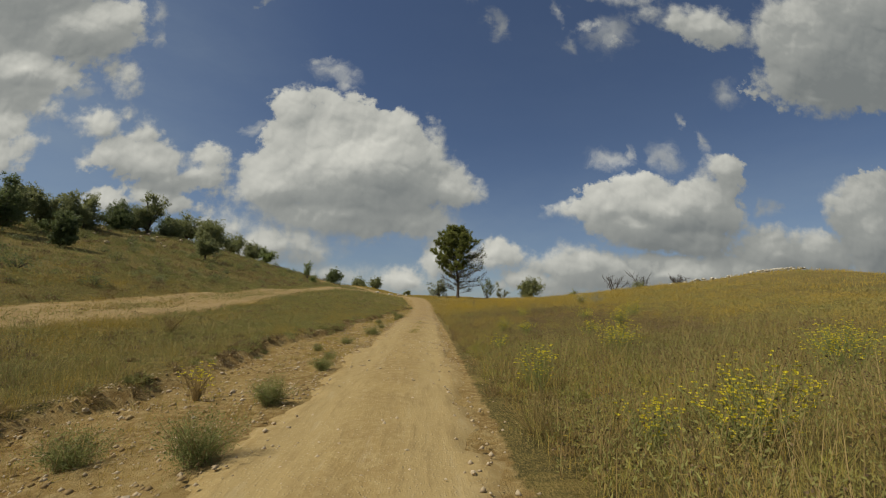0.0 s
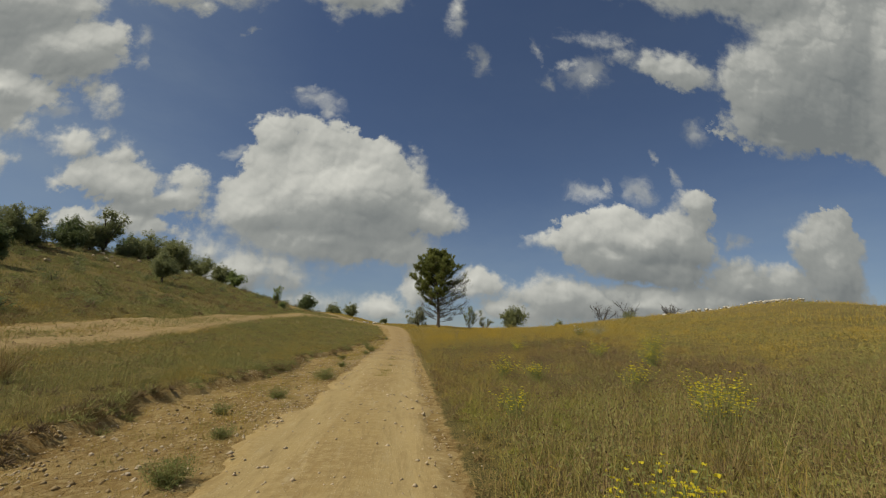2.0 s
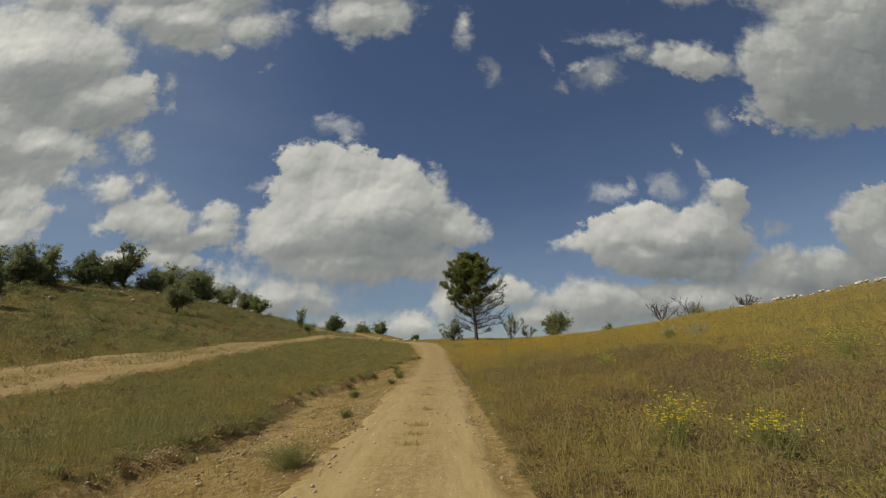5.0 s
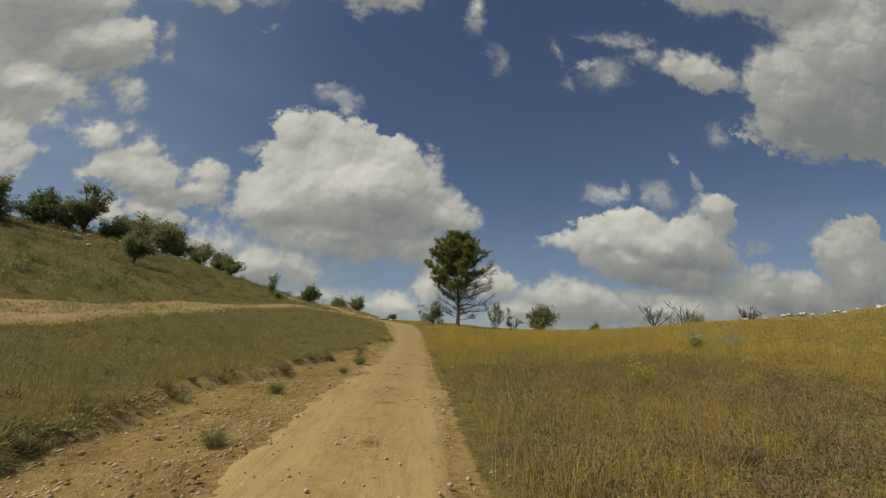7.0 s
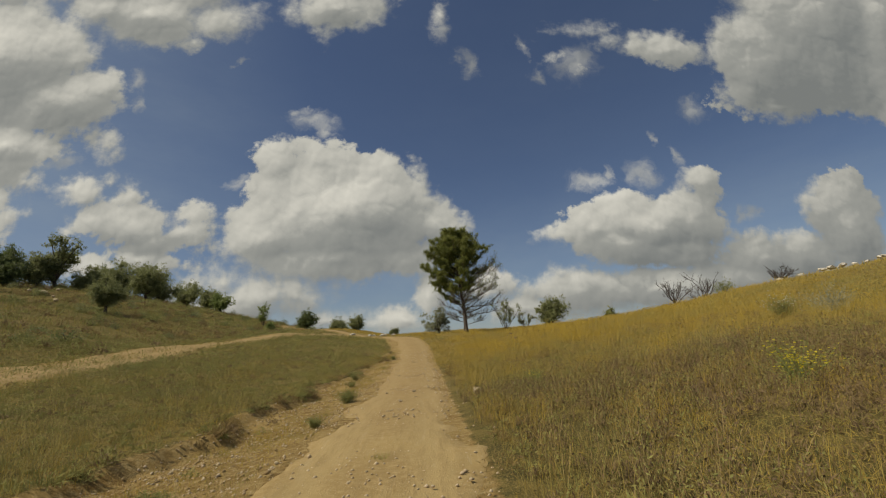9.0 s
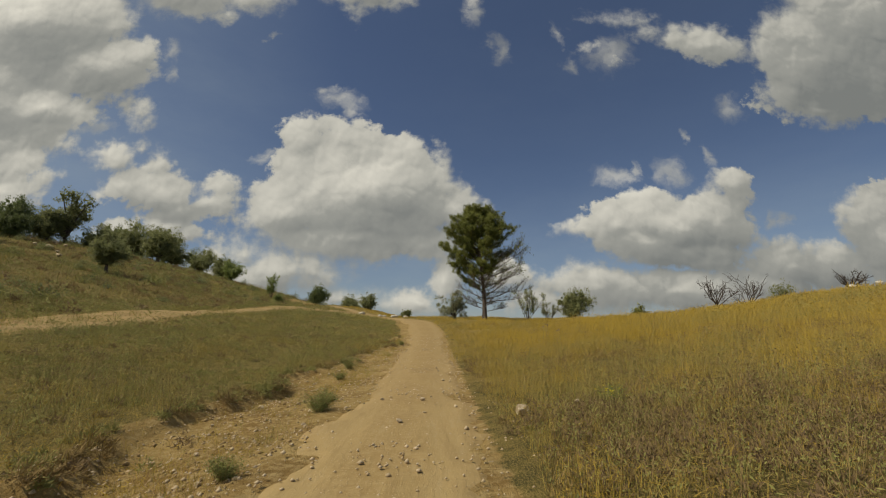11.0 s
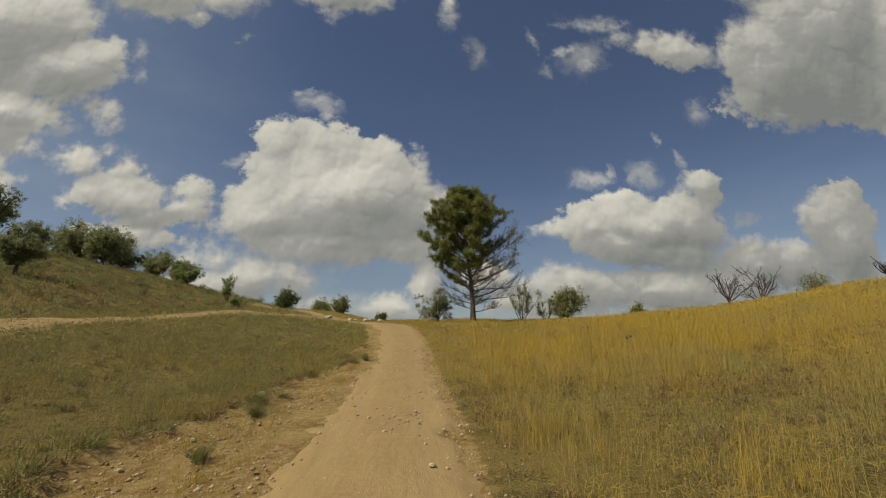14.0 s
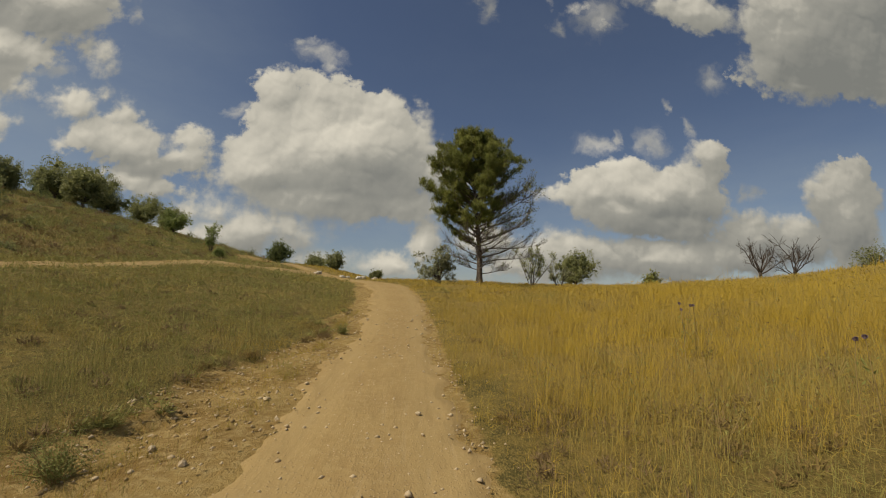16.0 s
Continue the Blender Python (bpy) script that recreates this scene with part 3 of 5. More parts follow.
def along(points, s):
    """The point at share s of a polyline."""
    f = s * (len(points) - 1)
    i = min(int(f), len(points) - 2)
    return points[i] + (points[i + 1] - points[i]) * (f - i)


def ground_z(x, y):
    return float(land(x, y))


def pine_tree(x, y):
    """Half-dead pine: full crown above and on one side, bare limbs low down."""
    rng = np.random.RandomState(11)
    z = ground_z(x, y) - 0.15
    tree = thing("pine_tree", x, y, z, "tall pine with dense green crown and bare dead lower limbs", "tree")
    trunk, needles, dead = Pieces(), Pieces(), []
    top = 10.1
    hs = np.linspace(0, top - 0.4, 14)
    line = np.stack([-0.055 * hs + 0.10 * np.sin(hs * 0.7), 0.05 * np.sin(hs * 0.5), hs], 1)
    trunk.tube(line, np.interp(hs, [0, 0.3, 2, 6, 10.8], [0.30, 0.22, 0.18, 0.12, 0.02]), 9)
    reach_left = lambda h: np.interp(h, [0.8, 2.5, 4.4, 5.5, 7.6, 9.2, 10.5, 11.2], [1.6, 3.4, 4.0, 4.2, 3.2, 1.6, 0.8, 0.4])
    reach_right = lambda h: np.interp(h, [0.8, 2.0, 3.4, 5.0, 6.2, 8.0, 9.3, 10.5, 11.2], [2.2, 4.0, 4.6, 4.3, 3.9, 2.7, 1.5, 0.7, 0.35])
    for i in range(112):
        h = 0.9 + (top - 1.1) * (i / 111) ** 0.8
        az = i * 2.39996 + rng.uniform(-0.3, 0.3)
        sx = np.cos(az)
        reach = (reach_right(h) if sx > 0 else reach_left(h)) * rng.uniform(0.75, 1.05) * (0.78 + 0.22 * abs(sx))
        start = np.array([np.interp(h, hs, line[:, 0]), np.interp(h, hs, line[:, 1]), h])
        lift = np.interp(h, [1, 4, 8, 11], [0.12, 0.36, 0.6, 1.5])
        pts = arc(start, (np.cos(az), np.sin(az), lift), reach * 1.05, -0.25, rng, 7, 0.09)
        thick = 0.018 + 0.011 * reach
        alive = h > 2.4 + (3.2 if sx > 0.3 else 0.6 if sx > -0.3 else 0.0) + rng.uniform(-0.4, 0.5)
        bare = Pieces()
        wood = trunk if alive else bare
        if not alive:
            dead.append(bare)
        wood.tube(pts, np.linspace(thick, 0.008, 7), 5)
        for k in range(12 if alive else 22):
            s = rng.uniform(0.28, 1.0)
            p = along(pts, s)
            side = np.array([-np.sin(az), np.cos(az), 0]) * rng.choice([-1, 1])
            out = np.array([np.cos(az), np.sin(az), 0])
            way = side * rng.uniform(0.4, 1.0) + out * rng.uniform(0.4, 1) + np.array([0, 0, rng.uniform(0.0, 0.9)])
            ln = rng.uniform(0.45, 1.05) * (0.6 + 0.12 * reach)
            sub = arc(p, way, ln, -0.5, rng, 4, 0.15)
            wood.tube(sub, np.linspace(0.016, 0.005, 4), 3)
            if not alive:
                for _ in range(4):
                    q = along(sub, rng.uniform(0.3, 1))
                    tw = arc(q, way + rng.normal(size=3) * 0.6 + np.array([0, 0, 0.3]), rng.uniform(0.25, 0.6), -0.4, rng, 3, 0.15)
                    bare.tube(tw, np.linspace(0.008, 0.004, 3), 3)
                    if sx > 0.1 and h > 2.6 and rng.rand() < 0.8 or rng.rand() < 0.15:
                        c = tw[-1] + rng.normal(size=(7, 3)) * 0.05
                        needles.leaves(c, rng.normal(size=(7, 3)) + [0, 0, 1], 0.10, 0.035, rng)
                continue
            for tuft in range(5):
                q = along(sub, rng.uniform(0.35, 1.0)) + rng.normal(size=3) * 0.07
                m = 24
                ways = rng.normal(size=(m, 3)) * 0.62 + np.array([0, 0, 1.0]) + out * 0.3
                c = q + rng.normal(size=(m, 3)) * 0.09
                needles.needles(c, ways, 0.22, 0.037, rng)
    for q in range(26):
        p = np.array([line[-1, 0] + rng.normal() * 0.35, rng.normal() * 0.35, top - rng.uniform(0, 0.9)])
        ways = rng.normal(size=(30, 3)) * 0.6 + np.array([0, 0, 1.1])
        needles.leaves(p + ways * 0.12, ways, 0.20, 0.03, rng)
    part("trunk", trunk, BARK, tree)
    for bare in dead:
        part("dead_limb", bare, DEAD_WOOD, tree, "bare grey dead limb with twigs")
    part("crown", needles, PINE_LEAF, tree, "green needle tufts")


def leafy_tree(name, x, y, height, spread_x, leaf_mat, label, seed, trunk_share=0.08, leaf=0.24, count=2600, open_crown=0.0, category="tree", group="", solid=True):
    """A broad-leaved tree: short forked trunk and a crown of many leaf clumps with gaps."""
    rng = np.random.RandomState(seed)
    z = ground_z(x, y) - 0.1
    tree = thing(name, x, y, z, label, category, group)
    wood, crown = Pieces(), Pieces()
    fork = height * trunk_share
    base = arc((0, 0, 0), (rng.normal() * 0.15, rng.normal() * 0.15, 1), fork, 0, rng, 4, 0.08)
    wood.tube(base, np.linspace(0.055 * height ** 0.9, 0.035 * height ** 0.9, 4), 7)
    r = spread_x / 2
    lumps = []
    n = 11 if open_crown < 0.5 else 9
    for i in range(n):
        az = i * 2.4 + rng.uniform(-0.4, 0.4)
        up = rng.uniform(0.0, 1.0) ** 0.9
        out = r * (1.0 - 0.55 * up ** 2) * rng.uniform(0.45, 0.85)
        tip = np.array([np.cos(az) * out, np.sin(az) * out, fork + (height - fork) * (0.06 + 0.80 * up)])
        way = tip - base[-1]
        pts = arc(base[-1], way + np.array([0, 0, 0.25 * height]), np.linalg.norm(way), 0.5, rng, 5, 0.08)
        wood.tube(pts, np.linspace(0.022 * height, 0.006 * height, 5), 5)
        lumps.append((pts[-1], (0.24 + 0.10 * rng.rand()) * spread_x * (1 - 0.35 * open_crown)))
        lumps.append((along(pts, 0.6) + rng.normal(size=3) * 0.1 * r, (0.20 + 0.08 * rng.rand()) * spread_x * (1 - 0.35 * open_crown)))
    weights = np.array([l[1] ** 2 for l in lumps])
    if open_crown < 0.6:
        lumps += [(np.array([rng.normal() * 0.25 * r, rng.normal() * 0.25 * r, height * q]), 0.30 * spread_x) for q in (0.25, 0.42, 0.6)]
        weights = np.array([l[1] ** 2 for l in lumps])
    for (c, rad), share in zip(lumps, weights / weights.sum()):
        m = int(count * share)
        if solid:
            k = 46
            inner = rng.normal(size=(k, 3))
            inner *= rad * rng.uniform(0.05, 0.55, (k, 1)) / np.linalg.norm(inner, axis=1, keepdims=True)
            crown.leaves(c + inner, rng.normal(size=(k, 3)), rad * 0.34, rad * 0.22, rng)
        sprays = max(6, int(16 * (1 - 0.5 * open_crown)))
        u = rng.normal(size=(sprays, 3))
        u *= rad * rng.uniform(0.45, 0.88, (sprays, 1)) / np.linalg.norm(u, axis=1, keepdims=True)
        d = rng.normal(size=(m, 3))
        d /= np.linalg.norm(d, axis=1, keepdims=True)
        at = c + u[rng.randint(0, sprays, m)] * np.array([1, 1, 1.05]) + d * rad * rng.uniform(0.05, 0.27, (m, 1))
        crown.needles(at, d * 0.2 + rng.normal(size=(m, 3)) * 0.9 + np.array([0, 0, 0.2]), leaf * 1.1, leaf * 0.6, rng)
    part("trunk", wood, BARK, tree)
    part("crown", crown, leaf_mat, tree)
    return tree


def spindly_bush(name, x, y, height, width, leaf_mat, label, seed, stems=8, leaf=0.12, per=230, category="bush"):
    """Thin stems that fan out from one root, leafy along their upper parts."""
    rng = np.random.RandomState(seed)
    bush = thing(name, x, y, ground_z(x, y) - 0.1, label, category)
    wood, crown = Pieces(), Pieces()
    for i in range(stems):
        az = i * 2.4 + rng.uniform(-0.4, 0.4)
        out = width * 0.5 * rng.uniform(0.25, 1.0)
        way = np.array([np.cos(az) * out, np.sin(az) * out * 0.8, height * rng.uniform(0.6, 1.0)])
        pts = arc((rng.normal() * 0.08, rng.normal() * 0.08, 0), way, np.linalg.norm(way), -0.1, rng, 6, 0.1)
        wood.tube(pts, np.linspace(0.035, 0.01, 6), 5)
        for k in range(6):
            twig = arc(along(pts, rng.uniform(0.25, 0.95)), way / np.linalg.norm(way) + rng.normal(size=3) * 0.6, 0.22 * height * rng.uniform(0.5, 1.2), -0.3, rng, 4, 0.12)
            wood.tube(twig, np.linspace(0.012, 0.005, 4), 3)
            m = per // 6
            c = np.array([along(twig, s) for s in rng.uniform(0.2, 1.0, m)]) + rng.normal(size=(m, 3)) * 0.05 * height * 0.6
            crown.needles(c, rng.normal(size=(m, 3)) + np.array([0, 0, 0.4]), leaf, leaf * 0.55, rng)
    part("trunk", wood, BARK, bush)
    part("crown", crown, leaf_mat, bush)


def bare_tree(x, y, height, width, seed, label):
    """A dead shrub: limbs that fork again and again into twigs."""
    rng = np.random.RandomState(seed)
    z = ground_z(x, y) - 0.1
    tree = thing("dead_tree", x, y, z, label, "dead tree", "dead trees on the ridge")
    stem = Pieces()
    base = arc((0, 0, 0), (rng.normal() * 0.15, 0, 1), height * 0.28, 0, rng, 4)
    stem.tube(base, np.linspace(0.15, 0.10, 4), 7)
    for i in range(9):
        az = i * 2.4 + rng.uniform(-0.3, 0.3)
        out = width * 0.5 * rng.uniform(0.55, 1.0)
        rise = height * rng.uniform(0.45, 0.78) * (1.15 - 0.6 * out / width)
        way = np.array([np.cos(az) * out, np.sin(az) * out, rise])
        one = arc(along(base, rng.uniform(0.5, 1)), way, np.linalg.norm(way) * 0.95, -0.35, rng, 7, 0.16)
        twigs = Pieces()
        twigs.tube(one, np.linspace(0.06, 0.018, 7), 5)
        for j in range(8):
            p = along(one, rng.uniform(0.3, 1))
            two = arc(p, way / np.linalg.norm(way) + rng.normal(size=3) * 0.75 + np.array([0, 0, 0.2]), rng.uniform(0.14, 0.30) * height, -0.4, rng, 5, 0.2)
            twigs.tube(two, np.linspace(0.022, 0.010, 5), 4)
            for k in range(4):
                q = along(two, rng.uniform(0.3, 1))
                tri = arc(q, (two[-1] - two[0]) / np.linalg.norm(two[-1] - two[0]) + rng.normal(size=3) * 0.7 + np.array([0, 0, 0.2]), rng.uniform(0.06, 0.14) * height, -0.3, rng, 3, 0.15)
                twigs.tube(tri, np.linspace(0.012, 0.007, 3), 3)
        part("limb", twigs, CHARRED_WOOD, tree)
    part("trunk", stem, CHARRED_WOOD, tree)


def shrub(name, x, y, width, height, leaf_mat, label, seed, leaf=0.035, count=1500, flowers=0, flower_mat=None, category="shrub", group="", upright=0.3, stem_mat=None):
    """A low plant of many thin stems with small leaves, and flowers where it has them."""
    rng = np.random.RandomState(seed)
    z = ground_z(x, y) - 0.01
    bush = thing(name, x, y, z, label, category, group)
    stems, leaves, heads = Pieces(), Pieces(), Pieces()
    per = max(count // 60, 6)
    for i in range(60):
        az = rng.uniform(0, 6.283)
        tilt = rng.uniform(0, 1) ** 0.6
        way = np.array([np.cos(az) * width * 0.5 * tilt, np.sin(az) * width * 0.5 * tilt, height * (1.05 - 0.55 * tilt * (1 - upright))])
        ln = np.linalg.norm(way) * rng.uniform(0.5, 1.1)
        pts = arc((rng.normal() * 0.05 * width, rng.normal() * 0.05 * width, 0), way, ln, 0.15, rng, 5, 0.1)
        stems.tube(pts, np.linspace(0.0035, 0.0015, 5) * (0.7 + height), 3)
        s = rng.uniform(0.2, 1.0, per)
        at = np.array([along(pts, q) for q in s]) + rng.normal(size=(per, 3)) * 0.045 * width
        leaves.leaves(at, rng.normal(size=(per, 3)) + np.array([0, 0, 0.6]), leaf, leaf * 0.4, rng)
        if flowers and i < flowers:
            for tip in (pts[-1], along(pts, 0.9) + rng.normal(size=3) * 0.03, along(pts, 0.82) + rng.normal(size=3) * 0.05, along(pts, 0.75) + rng.normal(size=3) * 0.07):
                petals = 4
                a = np.arange(petals) * 6.283 / petals
                ways = np.stack([np.cos(a), np.sin(a), np.full(petals, 0.4)], 1)
                heads.leaves(tip + ways * 0.011, ways, 0.024, 0.021, rng)
    part("stalk", stems, stem_mat or STRAW, bush, kind="stuff")
    part("foliage", leaves, leaf_mat, bush, kind="stuff")
    if flowers:
        part("blossom", heads, flower_mat, bush, kind="stuff")
    return bush


def stone_mesh(seed, mat, rounds=2):
    """A worn angular stone about 1 across."""
    rng = np.random.RandomState(seed)
    bm = bmesh.new()
    bmesh.ops.create_icosphere(bm, subdivisions=rounds, radius=0.5)
    cuts = [(Vector(rng.normal(size=3)).normalized(), rng.uniform(0.26, 0.42)) for _ in range(9)]
    for v in bm.verts:
        for nrm, d in cuts:
            over = v.co.dot(nrm) - d
            if over > 0:
                v.co -= nrm * over * 0.9
        v.co += Vector(rng.normal(size=3)) * 0.012
        v.co.z *= 0.72
    me = bpy.data.meshes.new("stone")
    bm.to_mesh(me)
    bm.free()
    me.materials.append(mat)
    return me


def stone(me, x, y, size, label, group="", name="stone", sink=0.3, turn=None, rng=np.random.RandomState(4)):
    ob = new(name, me)
    ob.location = (x, y, ground_z(x, y) + size * 0.36 * (1 - 2 * sink) + (0.05 if abs(x - float(road_x(y))) < 1.2 else 0.0))
    ob.rotation_euler = (rng.uniform(-0.25, 0.25), rng.uniform(-0.25, 0.25), rng.uniform(0, 6.3))
    ob.scale = (size * rng.uniform(0.85, 1.25), size * rng.uniform(0.8, 1.1), size * rng.uniform(0.75, 1.1))
    return tagged(ob, label, "stone", group)


GREEN_STEM = simple_material("green_stems", (0.17, 0.20, 0.05), (0.34, 0.36, 0.11), 6, 0.7, 0.6, 0.2)
STRAW = simple_material("straw", (0.20, 0.14, 0.055), (0.44, 0.32, 0.13), 4, 0.7, 0.5)
SHRUB_LEAF = simple_material("shrub_leaves", (0.13, 0.15, 0.042), (0.32, 0.325, 0.095), 6, 0.65, 0.6, 0.25)
RUSSET_LEAF = simple_material("russet_leaves", (0.20, 0.15, 0.05), (0.40, 0.31, 0.10), 6, 0.7, 0.6, 0.2)
SILVER_LEAF = simple_material("silver_leaves", (0.21, 0.205, 0.12), (0.37, 0.355, 0.24), 6, 0.7, 0.6, 0.1)
GREY_LEAF = simple_material("grey_leaves", (0.19, 0.20, 0.10), (0.34, 0.34, 0.20), 6, 0.7, 0.6, 0.3)
YELLOW = simple_material("yellow_petals", (0.62, 0.48, 0.02), (0.80, 0.68, 0.05), 6, 0.5, 0.5, 0.3)
WHITE_PETAL = simple_material("white_petals", (0.6, 0.6, 0.55), (0.8, 0.8, 0.76), 6, 0.5, 0.5, 0.3)
THISTLE = simple_material("thistle_heads", (0.12, 0.085, 0.12), (0.26, 0.19, 0.24), 20, 0.7, 0.5)

# ---- trees ----
pine_tree(4.77, 64.5)

OLIVES = "olive trees along the hill"
GREY_GREEN = "grey-green olive tree on the dry hillside"
for i, (x, y, top, w) in enumerate([(-50, 51.4, 16.2, 4.6), (-54, 56.9, 17.6, 5.0), (-56, 63.5, 17.8, 5.2), (-42, 50.9, 11.4, 3.4), (-58, 70.6, 18.6, 5.4),
                                    (-59, 75.3, 19.6, 5.6), (-60, 83.9, 20.2, 6.6), (-60.5, 90.4, 20.8, 6), (-56, 95.4, 18.6, 6.2)]):
    leafy_tree("olive_tree", x, y, max(top - ground_z(x, y), 3.2), w, OLIVE_LEAF if i % 3 else DARK_LEAF, GREY_GREEN, 30 + i, leaf=0.21, count=9500, group=OLIVES)
leafy_tree("olive_tree", -59.2, 92.4, 24.6 - ground_z(-59.2, 92.4), 6.5, OLIVE_LEAF, "taller olive tree with an open airy crown", 50, leaf=0.21, count=7500, open_crown=0.35, group=OLIVES)
leafy_tree("olive_tree", -36.3, 71.7, 4.6, 4.2, OLIVE_LEAF, "small rounded olive tree on the open slope", 51, 0.2, leaf=0.15, count=6500, group=OLIVES)
leafy_tree("carob_tree", -74, 126, 25.4 - ground_z(-74, 126), 11, DARK_LEAF, "dark green dense tree among olive trees", 52, 0.15, leaf=0.28, count=10000)
for i, (x, y, h, w) in enumerate([(-55, 109, 8.2, 8.5), (-58.5, 119, 7.4, 8), (-58.6, 131, 7.0, 8.5), (-52, 128.7, 6.2, 7.0), (-62, 112, 7.8, 7.5)]):
    leafy_tree("olive_tree", x, y, h, w, OLIVE_LEAF, GREY_GREEN, 60 + i, 0.15, leaf=0.24, count=8500, group=OLIVES)
leafy_tree("almond_tree", -40, 108.5, 4.2, 4.6, FRESH_LEAF, "small light green tree on the slope", 70, 0.2, leaf=0.26, count=2600, open_crown=0.4)
spindly_bush("almond_tree", -23.8, 87.1, 3.5, 2.6, FRESH_LEAF, "slim light green sapling with upright limbs", 71, 7, 0.17, 260, "tree")
leafy_tree("bush", -22.4, 86.0, 1.2, 1.8, FRESH_LEAF, "low light green bush beside a sapling", 72, 0.1, leaf=0.16, count=500, category="bush")
leafy_tree("bush", -24.6, 114.1, 3.6, 5.4, DARK_LEAF, "dark green rounded bush on the crest", 73, 0.1, leaf=0.2, count=5000, category="bush")
leafy_tree("bush", -17.9, 114.8, 3.0, 5.0, OLIVE_LEAF, "grey-green bush on the crest", 74, 0.15, leaf=0.18, count=4500, category="bush", group="bushes on the crest")
leafy_tree("bush", -11.7, 99.6, 2.5, 3.6, OLIVE_LEAF, "grey-green bush on the crest", 75, 0.15, leaf=0.16, count=3500, category="bush", group="bushes on the crest")
leafy_tree("bush", 22.2, 92.9, 4.9, 6.2, OLIVE_LEAF, "broad grey-green bush behind the golden field", 76, 0.15, leaf=0.17, count=8000, open_crown=0.3, category="bush")
leafy_tree("bush", 29.7, 87.2, 2.1, 2.4, SHRUB_LEAF, "small green bush behind the field", 77, 0.12, leaf=0.25, count=500, category="bush")
spindly_bush("bush", 9.7, 69.2, 3.4, 3.4, SHRUB_LEAF, "spindly green bush with fanning stems beside the pine", 78, 9, 0.12, 300)
spindly_bush("bush", 12.4, 70.5, 2.2, 2.6, GREY_LEAF, "low thin bush beside the pine", 79, 8, 0.12, 200)
leafy_tree("bush", 1.95, 65.7, 2.6, 2.9, GREY_LEAF, "wispy grey-green bush with drooping twigs beside the pine", 80, 0.1, leaf=0.13, count=5000, open_crown=0.4, category="bush", solid=False)
leafy_tree("bush", -3.2, 74.5, 1.0, 1.6, OLIVE_LEAF, "low dark bush on the bend of the road", 81, 0.1, leaf=0.13, count=500, category="bush")
leafy_tree("bush", 30.5, 61.5, 1.3, 2.6, OLIVE_LEAF, "low bush on the ridge of the field", 82, 0.1, leaf=0.10, count=2200, category="bush", solid=False)
bare_tree(31.6, 72.2, 3.9, 4.6, 90, "leafless dead tree with spreading bare twigs")
bare_tree(37.2, 74.7, 4.5, 4.8, 91, "dense leafless dead tree with upright twigs")
bare_tree(35.2, 60.0, 1.9, 3.0, 92, "low leafless dead shrub in the grass")

rng = np.random.RandomState(17)
SCRUB = [leafy_tree("scrub_bush", -40 - 3 * i, 60 + 4 * i, 1.0 + 0.2 * i, 2.2 + 0.3 * i, (OLIVE_LEAF, SHRUB_LEAF, DARK_LEAF)[i], "low grey-green scrub bush on the dry hillside", 95 + i, 0.05,
                    leaf=0.16, count=420, category="bush", group="scrub on the hillside", solid=False) for i in range(3)]
for i in range(170):
    x, y = rng.uniform(-62, -21), rng.uniform(26, 118)
    s = rng.uniform(0.35, 1.0)
    copy_thing(SCRUB[i % 3], Matrix.LocRotScale((x, y, ground_z(x, y) - 0.1), Euler((0, 0, rng.uniform(0, 6.3))), (s, s, s * rng.uniform(0.6, 1))))

# ---- shrubs and flowers beside the road ----
VERGE = "green shrubs on the stony verge"
for i, (x, y, w, h, n) in enumerate([(-1.62, 5.95, 0.75, 0.42, 2600), (-1.5, 3.9, 0.85, 0.5, 3000), (-1.62, 8.7, 0.6, 0.3, 2000), (-2.6, 4.0, 0.8, 0.35, 2200),
                                     (-1.68, 16.7, 0.9, 0.36, 2600), (-1.58, 31.6, 0.75, 0.42, 2600), (-1.7, 32.6, 0.5, 0.25, 1400), (-1.75, 20.6, 0.5, 0.25, 1000),
                                     (-2.3, 24.5, 0.5, 0.25, 1500), (-1.6, 28.3, 0.5, 0.25, 1100), (-2.45, 38.6, 0.7, 0.4, 1500), (-1.35, 45.6, 0.5, 0.3, 1100),
                                     (-2.6, 12.3, 0.5, 0.25, 900), (-2.1, 13.8, 0.6, 0.3, 1200), (-1.9, 10.6, 0.5, 0.22, 900), (-2.2, 36.0, 0.5, 0.3, 1000)]):
    shrub("shrub", x, y, w, h, SHRUB_LEAF, "small green shrub rooted in stony soil beside the road", 100 + i, 0.020, int(n * 2.4), group=VERGE)
shrub("weed", 1.6, 4.7, 1.0, 0.55, RUSSET_LEAF, "low dry bush with woody russet twigs at the road edge", 122, 0.022, 2600, category="weed", upright=0.5, stem_mat=STRAW)
shrub("weed", -2.85, 6.5, 0.5, 0.55, STRAW, "spindly dry weed with yellow tips on stony soil", 120, 0.02, 400, 20, YELLOW, "weed", upright=0.7)
shrub("weed", -7.6, 14.0, 1.1, 0.8, STRAW, "large dry brown weed standing in the grass", 121, 0.03, 900, category="weed", upright=0.8)
